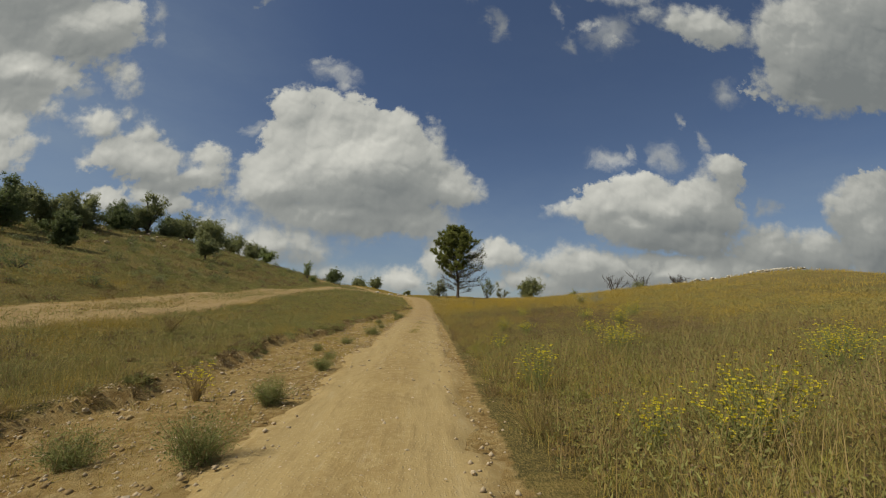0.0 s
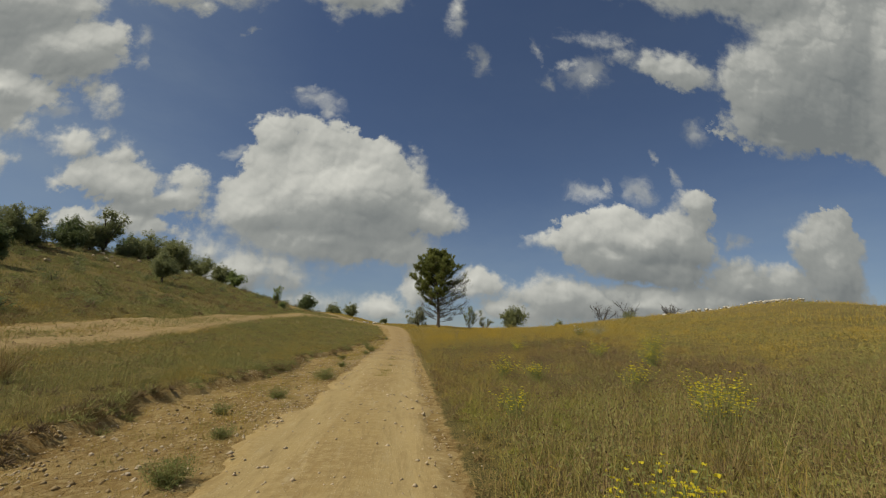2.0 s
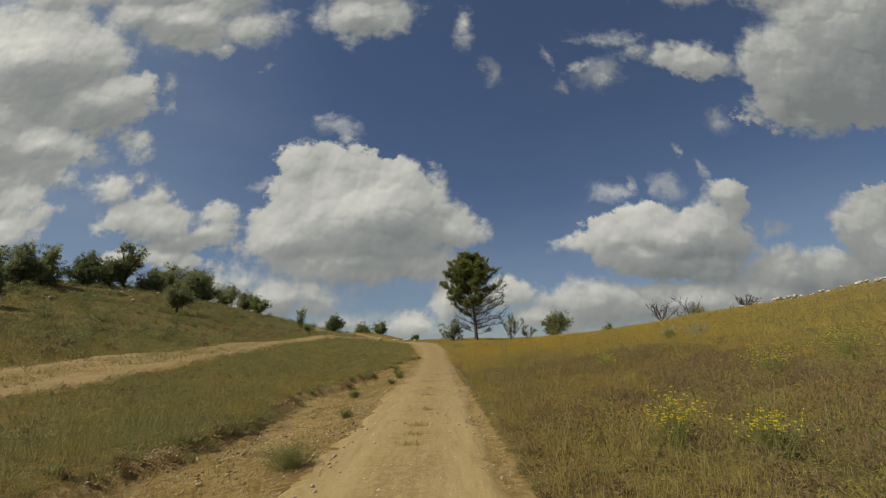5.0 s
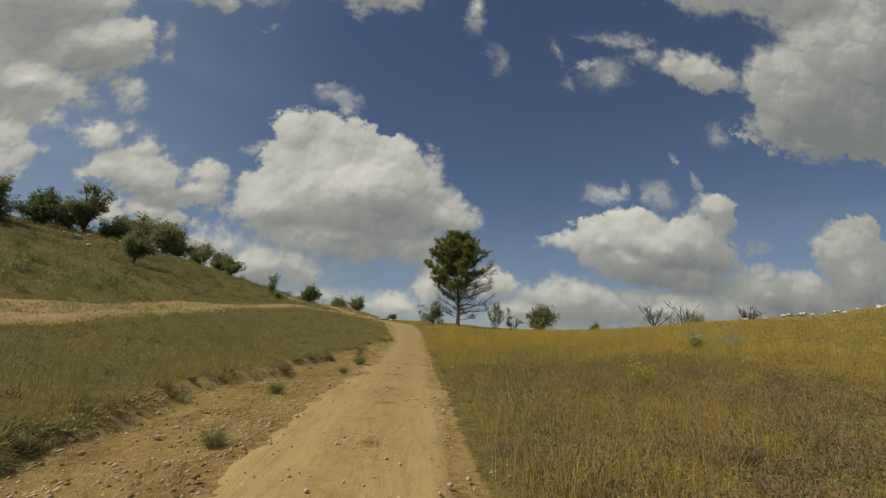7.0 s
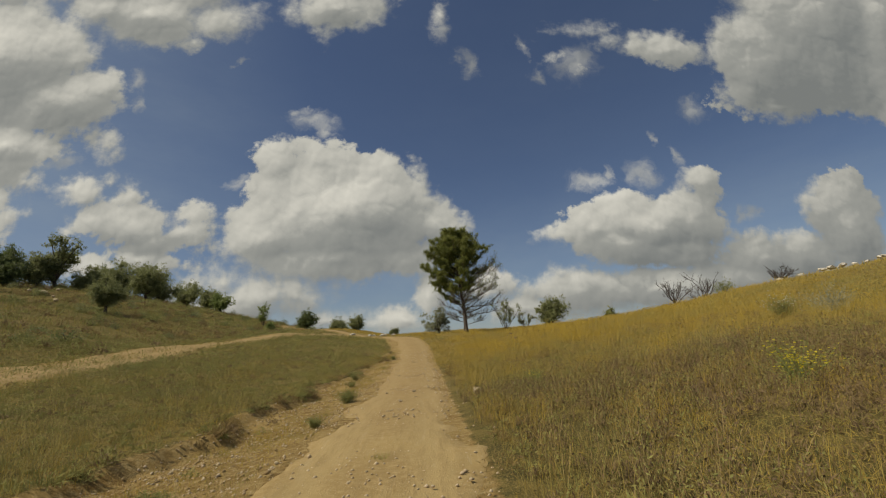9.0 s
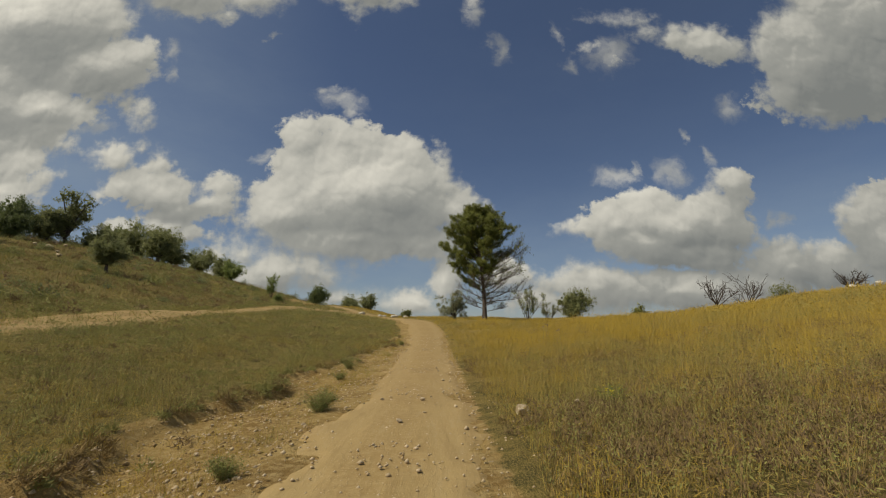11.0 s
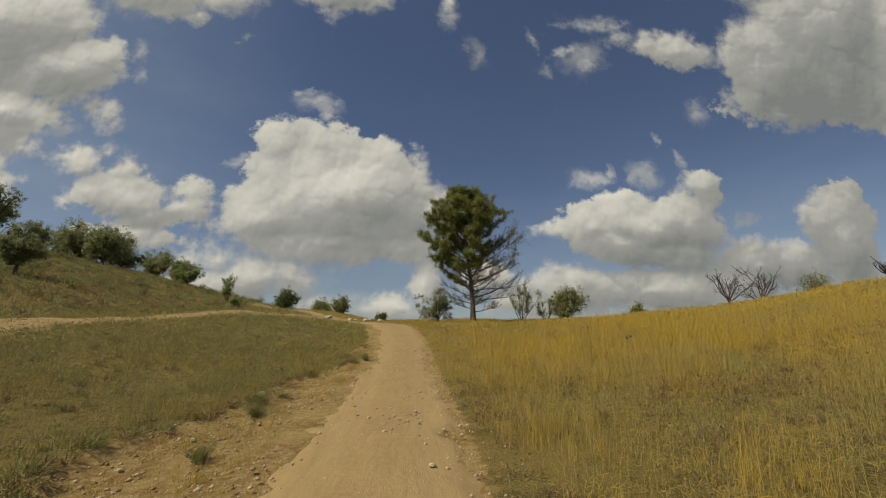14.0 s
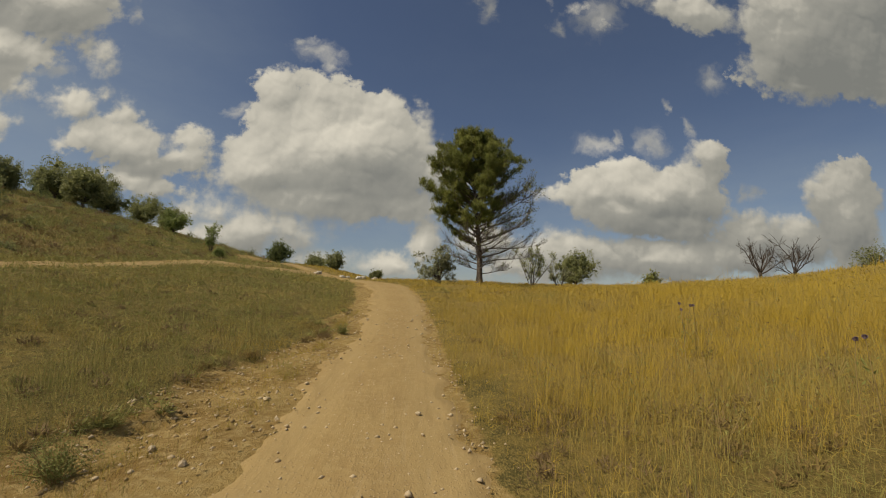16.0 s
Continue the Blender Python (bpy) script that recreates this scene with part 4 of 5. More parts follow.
for i, (x, y, w, h, f) in enumerate([(3.25, 4.1, 1.2, 0.7, 56), (3.9, 4.5, 1.1, 0.75, 56), (2.1, 6.9, 0.9, 0.7, 34), (6.7, 6.5, 1.2, 0.95, 56), (7.3, 7.2, 1.0, 0.9, 50), (2.5, 4.2, 0.7, 0.5, 26),
                                     (4.6, 9.8, 1.0, 0.85, 56), (5.1, 10.6, 1.0, 0.8, 50), (3.2, 16.3, 0.8, 0.7, 36), (3.9, 15.6, 0.8, 0.6, 30), (8.2, 17.6, 1.1, 0.8, 48), (8.0, 21.0, 1.1, 0.8, 48),
                                     (10.8, 22.0, 1.4, 1.0, 58), (6.0, 26.0, 1.0, 0.75, 40), (3.4, 31.4, 0.7, 0.4, 9), (5.3, 13.2, 0.9, 0.7, 34), (2.3, 11.5, 0.8, 0.55, 24)]):
    shrub("flowering_plant", x, y, w, h, SHRUB_LEAF, "wild plant with small yellow flowers on thin green stems", 130 + i, 0.026, 1300, f, YELLOW, "flower",
          "yellow flowers in the field", 0.55, GREEN_STEM)
shrub("silver_shrub", 13.0, 32.4, 1.7, 1.1, SILVER_LEAF, "dry silvery shrub with tangled twigs in the grass", 150, 0.05, 1500, upright=0.3, stem_mat=SILVER_LEAF)
shrub("flowering_plant", 12.2, 33.3, 1.2, 0.9, SHRUB_LEAF, "green plant with small white flowers in the grass", 151, 0.05, 1500, 30, WHITE_PETAL, "flower", upright=0.6)


def globe_thistle(x, y, height, seed):
    rng = np.random.RandomState(seed)
    plant = thing("globe_thistle", x, y, ground_z(x, y), "globe thistle with a dusky purple head on a thin stem", "flower", "globe thistles in the golden grass")
    stem, head, leaves = Pieces(), Pieces(), Pieces()
    pts = arc((0, 0, 0), (rng.normal() * 0.1, rng.normal() * 0.1, 1), height, 0, rng, 5, 0.05)
    stem.tube(pts, np.linspace(0.006, 0.004, 5), 4)
    d = rng.normal(size=(160, 3))
    d /= np.linalg.norm(d, axis=1, keepdims=True)
    head.leaves(pts[-1] + d * 0.016, d, 0.022, 0.006, rng)
    at = np.array([along(pts, s) for s in rng.uniform(0.1, 0.8, 14)])
    leaves.leaves(at + rng.normal(size=(14, 3)) * 0.03, rng.normal(size=(14, 3)), 0.07, 0.014, rng)
    part("stem", stem, STRAW, plant)
    part("head", head, THISTLE, plant, "spiky purple globe")
    part("foliage", leaves, SHRUB_LEAF, plant, kind="stuff")


for i, (x, y, h) in enumerate([(4.47, 38.5, 0.85), (4.57, 38.44, 0.86), (4.77, 41.67, 0.85), (4.91, 41.69, 0.86), (4.93, 41.55, 0.84), (4.64, 41.37, 0.82)]):
    globe_thistle(x, y, h, 160 + i)

# ---- stones ----
STONES = [stone_mesh(200 + i, STONE, 1) for i in range(6)]
PALE_STONES = [stone_mesh(230 + i, PALE_STONE, 1) for i in range(6)]
WHITE_STONES = [stone_mesh(210 + i, LIMESTONE, 1) for i in range(6)]
stone(STONES[0], 0.155, 32.35, 0.12, "fist-sized pale stone lying on the dirt road", sink=0.05)
stone(STONES[1], -0.12, 30.45, 0.12, "small pale stone lying on the dirt road", sink=0.05)
stone(stone_mesh(220, STONE, 3), 1.82, 31.1, 0.34, "pale limestone boulder at the edge of the road", name="boulder")
stone(STONES[3], 2.9, 31.8, 0.10, "pale stone standing in the golden grass", sink=0.0)
rng = np.random.RandomState(5)
for i in range(34):
    a, r = rng.uniform(0, 6.28), rng.uniform(0, 1) ** 0.7
    stone(WHITE_STONES[i % 6], 41.5 + 5.0 * r * np.cos(a), 50 + 3.5 * r * np.sin(a), rng.uniform(0.25, 0.6), "weathered white limestone block on the ridge", "white stones on the ridge", sink=-0.25)
for i in range(16):
    stone(WHITE_STONES[i % 6], rng.uniform(33, 38.5), rng.uniform(52, 58), rng.uniform(0.35, 0.8), "weathered white limestone block on the ridge", "white stones on the ridge", sink=-0.25)
for i in range(12):
    stone(PALE_STONES[i % 6], rng.uniform(-60, -44), rng.uniform(56, 100), rng.uniform(0.5, 1.2), "pale limestone outcrop on the hillside", "outcrops on the hillside", sink=0.1)
for i in range(7):
    stone(WHITE_STONES[i % 6], -6.6 + rng.normal() * 1.6, 73.5 + rng.normal() * 0.6, rng.uniform(0.5, 1.0), "white bare rock at the bend of the road", "white rocks at the bend", sink=0.43)
for i in range(105):
    y = rng.uniform(3, 48)
    x = float(road_x(y)) + rng.choice([rng.uniform(-1.1, 1.1), rng.uniform(0.35, 1.1), rng.uniform(0.35, 1.1)])
    stone(PALE_STONES[i % 6], x, y, rng.uniform(0.025, 0.085) * (0.7 + 0.5 * float(step(y, 24, 34))), "small pale stone on the dirt road", "loose stones on the road", sink=0.22)
for i in range(105):
    y = rng.uniform(3, 48)
    x = rng.uniform(float(bank_x(y)) + 0.1, float(road_x(y)) - 1.35)
    stone((STONES if i % 3 else PALE_STONES)[i % 6], x, y, rng.uniform(0.03, 0.06) * rng.choice([1, 1, 1.6, 2.4]), "pale stone in the washed-out verge", "loose stones on the verge", sink=0.2)


# ---- grass ----


def make_grass_material():
    """Dry and green blades; tone runs from grey-green over brown to gold."""
    m, nt, bsdf = material("wild_grass", 0.75, 0.15)
    geo = node(nt, "NewGeometry")
    tone = node(nt, "Attribute", attribute_name="tone").outputs["Fac"]
    vary = maths(nt, "SUBTRACT", geo.outputs["Random Per Island"], 0.5)
    patch = maths(nt, "SUBTRACT", noise_of(nt, geo.outputs["Position"], 0.6, 4).outputs["Fac"], 0.5)
    value = maths(nt, "ADD", maths(nt, "ADD", tone, maths(nt, "MULTIPLY", vary, 0.34)), maths(nt, "MULTIPLY", patch, 0.75), clamp=True)
    ramp = node(nt, "ValToRGB", value)
    e = ramp.color_ramp.elements
    e[0].color, e[1].color = (0.25, 0.245, 0.082, 1), (0.47, 0.335, 0.05, 1)
    for at, c in ((0.25, (0.315, 0.275, 0.08, 1)), (0.5, (0.365, 0.275, 0.08, 1)), (0.75, (0.415, 0.29, 0.055, 1))):
        e.new(at).color = c
    nt.links.new(ramp.outputs[0], bsdf.inputs["Base Color"])
    # normals tilted upwards, which lights the flat blades more evenly and brightly
    soft = vmaths(nt, "NORMALIZE", vmaths(nt, "ADD", vmaths(nt, "MULTIPLY", geo.outputs["Normal"], (0.85, 0.85, 0.85)), (0, 0, 0.45)))
    nt.links.new(soft, bsdf.inputs["Normal"])
    t = node(nt, "BsdfTranslucent", ramp.outputs[0])
    mix = node(nt, "MixShader", 0.22, bsdf.outputs[0], t.outputs[0])
    nt.links.new(mix.outputs[0], nt.nodes["Material Output"].inputs[0])
    return m


GRASS = make_grass_material()


def cover_at(x, y):
    """How thickly plants grow: 1 in the fields, thin on the verge, none on the ways."""
    bank = bank_x(y) + 0.35 * rough(x * 0, y, 1.9)
    left = step(-x, -bank - 0.05, -bank + 0.35)
    right = step(x - road_x(y) - road_half(y) + 0.12 * rough(x, y, 0.8), -0.34, -0.04)
    verge = 0.30 * step(rough(x, y, 0.9), 0.0, 0.6) * step(-(x - road_x(y)), 1.35, 1.6)
    c = np.maximum(np.maximum(left, right), verge)
    track = np.abs(x - track_x(y)) + 0.6 * rough(x, y, 3)
    width = track_half(y) + 0.1
    on_track = step(-track, -width - 0.5, -width + 0.1) * step(-y, -80, -74)
    middle = step(-track, -1.9, -1.2) * step(-y, -52, -42)
    c = c * (1 - on_track * (1 - 0.3 * step(rough(x, y, 1.3), 0.0, 0.7) * (1 - middle) - 0.9 * middle))
    far_road = step(-np.abs(x - road_x(y)) + road_half(y), -0.2, 0.1)
    return c * (1 - far_road)


def gold_at(x, y):
    """Where the right field turns from weeds to tall golden grass."""
    along_field = step(y + 0.30 * x + 5 * rough(x, y, 6) + 3 * rough(x, y, 1.7) + 2 * rough(x, y, 0.6), 29, 43)
    low_strip = 0.9 * step(y, 22, 27) * step(-y, -37, -31)
    from_road = step(x - road_x(y) + 1.0 * rough(x, y, 2.1) + 1.3 * rough(x, y, 0.7) - low_strip, 0.5, 1.9)
    return along_field * from_road * (1 - 0.8 * step(x + 3 * rough(x, y, 5), 9, 22) * step(-y, -60, -35))


def tone_at(x, y):
    """From grey-green at the start of the right field to gold further on; the left side stays olive."""
    right = 0.22 + 0.14 * step(y, 7, 15) + 0.12 * step(y, 14, 30) + 0.19 * gold_at(x, y) + 0.26 * rough(x, y, 1.6) + 0.20 * rough(x, y, 0.55) + 0.08 * rough(x, y, 0.35) - 0.08 * step(x, 10, 22) * step(-y, -60, -40)
    edge = step(-(x - road_x(y)), -3.2, -1.6)
    right = right + edge * (0.58 - right) * 0.75
    left = 0.30 + 0.24 * rough(x, y, 3.1) + 0.22 * rough(x, y, 0.9) + 0.10 * rough(x, y, 0.4) + 0.10 * step(-x, 18, 26) - 0.22 * step(y, 34, 42) * step(-x, 1, 4)
    left = left + 0.25 * step(x, bank_x(y) - 0.8, bank_x(y))
    return np.where(x > road_x(y), right, left)


def height_at(x, y):
    gold = gold_at(x, y)
    right = 0.36 + 0.15 * rough(x, y, 1.9) + 0.24 * rough(x, y, 0.55) + gold * (0.14 + 0.20 * rough(x, y, 1.3))
    right = right * (0.7 + 0.3 * step(x - road_x(y) - road_half(y), 0.0, 0.7)) * (1 - 0.2 * step(x, 12, 25)) * (1 - 0.32 * step(x, 2.0, 3.5) * step(y, 12, 16) * step(-y, -33, -27))
    left = 0.25 + 0.14 * rough(x, y, 1.4) + 0.24 * np.maximum(rough(x, y, 0.5), -0.5) + 0.16 * step(-x, 20, 30)
    left = left * (0.45 + 0.55 * step(-x, -bank_x(y) - 0.3, -bank_x(y) + 0.9))
    right = right * (1 - 0.55 * step(y, 46, 56) * step(-x, -32, -24))
    return np.where(x > road_x(y), right, left)


def blade_mesh(x, y, tall, wide, tone, lean, rng, two_step):
    """Blades at the given places: three triangles each, or one where they stand far off."""
    n = len(x)
    z = land(x, y) - 0.02
    yaw, tilt_way = rng.uniform(0, 6.283, n), rng.uniform(0, 6.283, n)
    side = np.stack([np.cos(yaw), np.sin(yaw), np.zeros(n)], 1) * (wide / 2)[:, None]
    base = np.stack([x, y, z], 1)
    tip = base + np.stack([np.cos(tilt_way) * lean * tall, np.sin(tilt_way) * lean * tall, tall * np.sqrt(np.maximum(1 - lean**2, 0.1))], 1)
    k = np.arange(n)[:, None]
    if two_step:
        mid = base * 0.48 + tip * 0.52 + np.stack([-np.cos(tilt_way), -np.sin(tilt_way), np.zeros(n)], 1) * (lean * tall * 0.22)[:, None]
        v = np.stack([base - side, base + side, mid - side * 0.8, mid + side * 0.8, tip], 1).reshape(-1, 3)
        tris = np.concatenate([k * 5 + [[0, 1, 3]], k * 5 + [[0, 3, 2]], k * 5 + [[2, 3, 4]]])
        per = 5
    else:
        v = np.stack([base - side, base + side, tip], 1).reshape(-1, 3)
        tris, per = k * 3 + [[0, 1, 2]], 3
    me = quick_mesh("grass", v, tris, False)
    me.attributes.new("tone", "FLOAT", "POINT").data.foreach_set("value", np.repeat(tone, per).astype(np.float32))
    me.materials.append(GRASS)
    return me


def sow(name, label, near, far, rate, wide, x_range, y_range, seed, taller=1.0, two_step=True, tuft=6, spread_r=0.09):
    """Tufts between two distances from the road's middle line, rate blades to the square metre."""
    rng = np.random.RandomState(seed)
    area = (x_range[1] - x_range[0]) * (y_range[1] - y_range[0])
    n = int(area * rate / tuft)
    cx, cy = rng.uniform(*x_range, n), rng.uniform(*y_range, n)
    away = np.hypot(cx - 0.4, np.maximum(cy - 38, 0))
    gold = gold_at(cx, cy)
    keep = (away >= near) & (away < far) & (rng.rand(n) < cover_at(cx, cy) * (0.62 + 0.5 * rough(cx, cy, 1.1) + 0.5 * rough(cx, cy, 0.4) + 0.15 * gold) * np.maximum(0.5 + 0.5 * gold, 0.8 * (cx < 0)))
    cx, cy = cx[keep], cy[keep]
    vigour = rng.uniform(0.6, 1.35, len(cx))
    own = rng.normal(size=len(cx)) * 0.13
    x = (cx[:, None] + rng.normal(size=(len(cx), tuft)) * spread_r).ravel()
    y = (cy[:, None] + rng.normal(size=(len(cx), tuft)) * spread_r).ravel()
    tall = np.maximum(height_at(x, y), 0.07) * np.repeat(vigour, tuft) * rng.uniform(0.55, 1.2, len(x)) * taller
    tone = tone_at(x, y) + np.repeat(own, tuft)
    lean = np.abs(rng.normal(size=len(x))) * (0.58 - 0.14 * gold_at(x, y) - 0.12 * (x < 0))
    me = blade_mesh(x, y, tall, wide * rng.uniform(0.6, 1.3, len(x)), tone, np.clip(lean, 0, 0.9), rng, two_step)
    tagged(new(name, me), label, "grass", kind="stuff")


def tangle(label, near, far, rate, long, wide, x_range, y_range, seed):
    """Wiry sprigs of low weeds that point every way, rate to the square metre."""
    rng = np.random.RandomState(seed)
    n = int((x_range[1] - x_range[0]) * (y_range[1] - y_range[0]) * rate)
    x, y = rng.uniform(*x_range, n), rng.uniform(*y_range, n)
    away = np.hypot(x - 0.4, np.maximum(y - 38, 0))
    keep = (away >= near) & (away < far) & (rng.rand(n) < cover_at(x, y) * (0.55 + 0.6 * rough(x, y, 0.45) + 0.35 * rough(x, y, 1.3)) * (1 - 0.3 * gold_at(x, y)))
    x, y = x[keep], y[keep]
    n = len(x)
    h = np.maximum(height_at(x, y), 0.06)
    base = np.stack([x, y, land(x, y) + h * rng.uniform(0, 0.95, n)], 1)
    way = rng.normal(size=(n, 3)) * np.array([1, 1, 0.7]) + np.array([0, 0, 0.45])
    way /= np.linalg.norm(way, axis=1, keepdims=True)
    side = np.cross(way, rng.normal(size=(n, 3)))
    side /= np.linalg.norm(side, axis=1, keepdims=True)
    side *= (wide * rng.uniform(0.5, 1.4, n))[:, None] / 2
    tip = base + way * (long * rng.uniform(0.4, 1.3, n))[:, None]
    v = np.stack([base - side, base + side, tip], 1).reshape(-1, 3)
    me = quick_mesh("low_weeds", v, np.arange(n)[:, None] * 3 + [[0, 1, 2]], False)
    tone = tone_at(x, y) - 0.02 + 0.12 * rng.normal(size=n) + 0.05 * (x > 0) * step(y, 8, 16)
    me.attributes.new("tone", "FLOAT", "POINT").data.foreach_set("value", np.repeat(tone, 3).astype(np.float32))
    me.materials.append(GRASS)
    tagged(new("low_weeds", me), label, "weeds", kind="stuff")


sow("grass", "dry wild grass and weeds beside the dirt road", 1.0, 6.0, 780, 0.0036, (-5.8, 6.4), (1.0, 46), 301, tuft=9)
sow("grass", "dry wild grass on the open field", 6.0, 13, 430, 0.0062, (-13, 13.5), (1.0, 52), 302, 1.0, False, 8, 0.12)
sow("grass", "dry wild grass further up the field", 13, 27, 200, 0.0125, (-27, 28), (3, 66), 303, 0.95, False, 8, 0.18)
sow("grass", "dry wild grass on the far slopes", 27, 62, 30, 0.04, (-62, 62), (8, 110), 304, 0.9, False, 6, 0.3)
sow("grass", "dry wild grass along the skyline", 62, 110, 9, 0.10, (-95, 70), (20, 135), 305, 0.8, False, 6, 0.6)
tangle("wiry low weeds tangled beside the road", 1.0, 6.5, 800, 0.085, 0.0048, (-6.2, 7.0), (1.0, 46), 310)
tangle("wiry low weeds tangled over the field", 6.5, 14, 330, 0.10, 0.011, (-14, 14.5), (1.0, 54), 311)
tangle("wiry low weeds over the slopes", 14, 30, 80, 0.2, 0.025, (-30, 31), (3, 70), 312)


def dry_tufts(count, seed):
    """Small straw-coloured tufts on the stony verge and a few between the ruts."""
    rng = np.random.RandomState(seed)
    cy = rng.uniform(1.5, 50, count)
    share = rng.uniform(0, 1, count) ** 0.8
    cx = bank_x(cy) + share * (road_x(cy) - 1.3 - bank_x(cy))
    middle = rng.rand(count) < 0.08 * step(-np.abs(cy - 22), -14, -4) + 0.02
    cx = np.where(middle, road_x(cy) + rng.normal(size=count) * 0.14 + 0.05, cx)
    keep = rng.rand(count) < np.where(middle, step(rough(cx, cy, 1.5), 0.1, 0.5), 0.25 + 0.75 * step(rough(cx, cy, 1.2), -0.1, 0.5))
    cx, cy, middle = cx[keep], cy[keep], middle[keep]
    per = 26
    r = rng.uniform(0.03, 0.12, len(cx))
    x = (cx[:, None] + rng.normal(size=(len(cx), per)) * r[:, None]).ravel()
    y = (cy[:, None] + rng.normal(size=(len(cx), per)) * r[:, None]).ravel()
    tall = np.repeat(rng.uniform(0.05, 0.20, len(cx)) * np.where(middle, 0.4, 1), per) * rng.uniform(0.4, 1.2, len(x))
    tone = np.repeat(rng.choice([0.3, 0.45, 0.55, 0.62], len(cx)), per)
    me = blade_mesh(x, y, tall, np.full(len(x), 0.005), tone, np.clip(np.abs(rng.normal(size=len(x))) * 0.9, 0, 0.95), rng, False)
    tagged(new("dry_tufts", me), "small dry grass tufts on the stony verge", "grass", kind="stuff")


dry_tufts(3600, 315)


def rut_tufts(places, seed):
    """Flat tufts of grass that grow across the middle of the road."""
    rng = np.random.RandomState(seed)
    for cx, cy, w in places:
        n = int(900 * w)
        x, y = cx + rng.normal(size=n) * w * 0.5, cy + rng.normal(size=n) * 0.07
        me = blade_mesh(x, y, rng.uniform(0.05, 0.13, n), np.full(n, 0.005), rng.normal(size=n) * 0.1 + 0.25, np.clip(np.abs(rng.normal(size=n)) * 0.6, 0, 0.9), rng, False)
        me.transform(Matrix.Translation((0, 0, 0.06)))
        tagged(new("road_tuft", me), "flat tuft of green grass between the wheel ruts", "grass", kind="stuff")


rut_tufts([(-0.14, 17.5, 0.22), (-0.1, 18.2, 0.2), (-0.12, 19.0, 0.2), (-0.02, 20.8, 0.16), (-0.05, 23.4, 0.2), (-0.1, 25.4, 0.15)], 316)


def weeds(count, x_range, y_range, seed, headed=0.3):
    """Branching weeds with small leaves and dark seed heads among the grass."""
    rng = np.random.RandomState(seed)
    stems, leaves, heads = Pieces(), Pieces(), Pieces()
    x, y = rng.uniform(*x_range, count), rng.uniform(*y_range, count)
    keep = rng.rand(count) < cover_at(x, y) * step(rough(x, y, 2.4), -0.5, 0.3) * step(np.abs(x - road_x(y)) - road_half(y), 0.25, 0.8)
    x, y = x[keep], y[keep]
    n, per = len(x), 6
    top = height_at(x, y) * rng.uniform(0.9, 1.45, n)
    bx, by, bz = (np.repeat(a, per) for a in (x, y, land(x, y)))
    h = np.repeat(top, per) * rng.uniform(0.6, 1.1, n * per)
    way = rng.normal(size=(n * per, 2)) * 0.32
    tip = np.stack([bx + way[:, 0] * h, by + way[:, 1] * h, bz + h], 1)
    base = np.stack([bx, by, bz], 1)
    turn = rng.uniform(0, 6.28, n * per)
    side = np.stack([np.cos(turn), np.sin(turn), 0 * turn], 1) * 0.0026
    k = np.arange(n * per)[:, None] * 4
    stems.add(np.stack([base - side, base + side, tip + side * 0.6, tip - side * 0.6], 1).reshape(-1, 3), np.concatenate([k + [[0, 1, 2]], k + [[0, 2, 3]]]))
    m = 5
    s = rng.uniform(0.15, 1.0, (n * per, m, 1))
    at = (base[:, None] + (tip - base)[:, None] * s).reshape(-1, 3) + rng.normal(size=(n * per * m, 3)) * 0.02
    leaves.leaves(at, rng.normal(size=(len(at), 3)) + np.array([0, 0, 0.8]), 0.042, 0.013, rng)
    tips = np.concatenate([tip, tip * 0.8 + base * 0.2 + rng.normal(size=tip.shape) * 0.03])[rng.rand(2 * len(tip)) < headed]
    heads.leaves(np.repeat(tips, 2, 0) + rng.normal(size=(len(tips) * 2, 3)) * 0.006, rng.normal(size=(len(tips) * 2, 3)) + np.array([0, 0, 1.0]), 0.024, 0.016, rng)
    label = "branching weeds with dark seed heads in the grass"
    for name, pieces, mat in (("weeds", stems, STRAW), ("weeds", leaves, SAGE_WEED), ("weeds", heads, SEED_HEAD)):
        tagged(new(name, pieces.mesh(name, mat, False)), label, "weeds", kind="stuff")


SAGE_WEED = simple_material("sage_weeds", (0.19, 0.19, 0.058), (0.37, 0.345, 0.11), 2, 0.8, 0.5, 0.25)
SEED_HEAD = simple_material("seed_heads", (0.07, 0.048, 0.028), (0.24, 0.165, 0.085), 5, 0.8, 0.6)
weeds(1900, (1.1, 10), (2, 14), 320)
weeds(1900, (1.1, 10), (13, 31), 323, 0.6)
weeds(900, (-12, -2.6), (2, 45), 321)
weeds(300, (1.6, 10), (28, 46), 322)


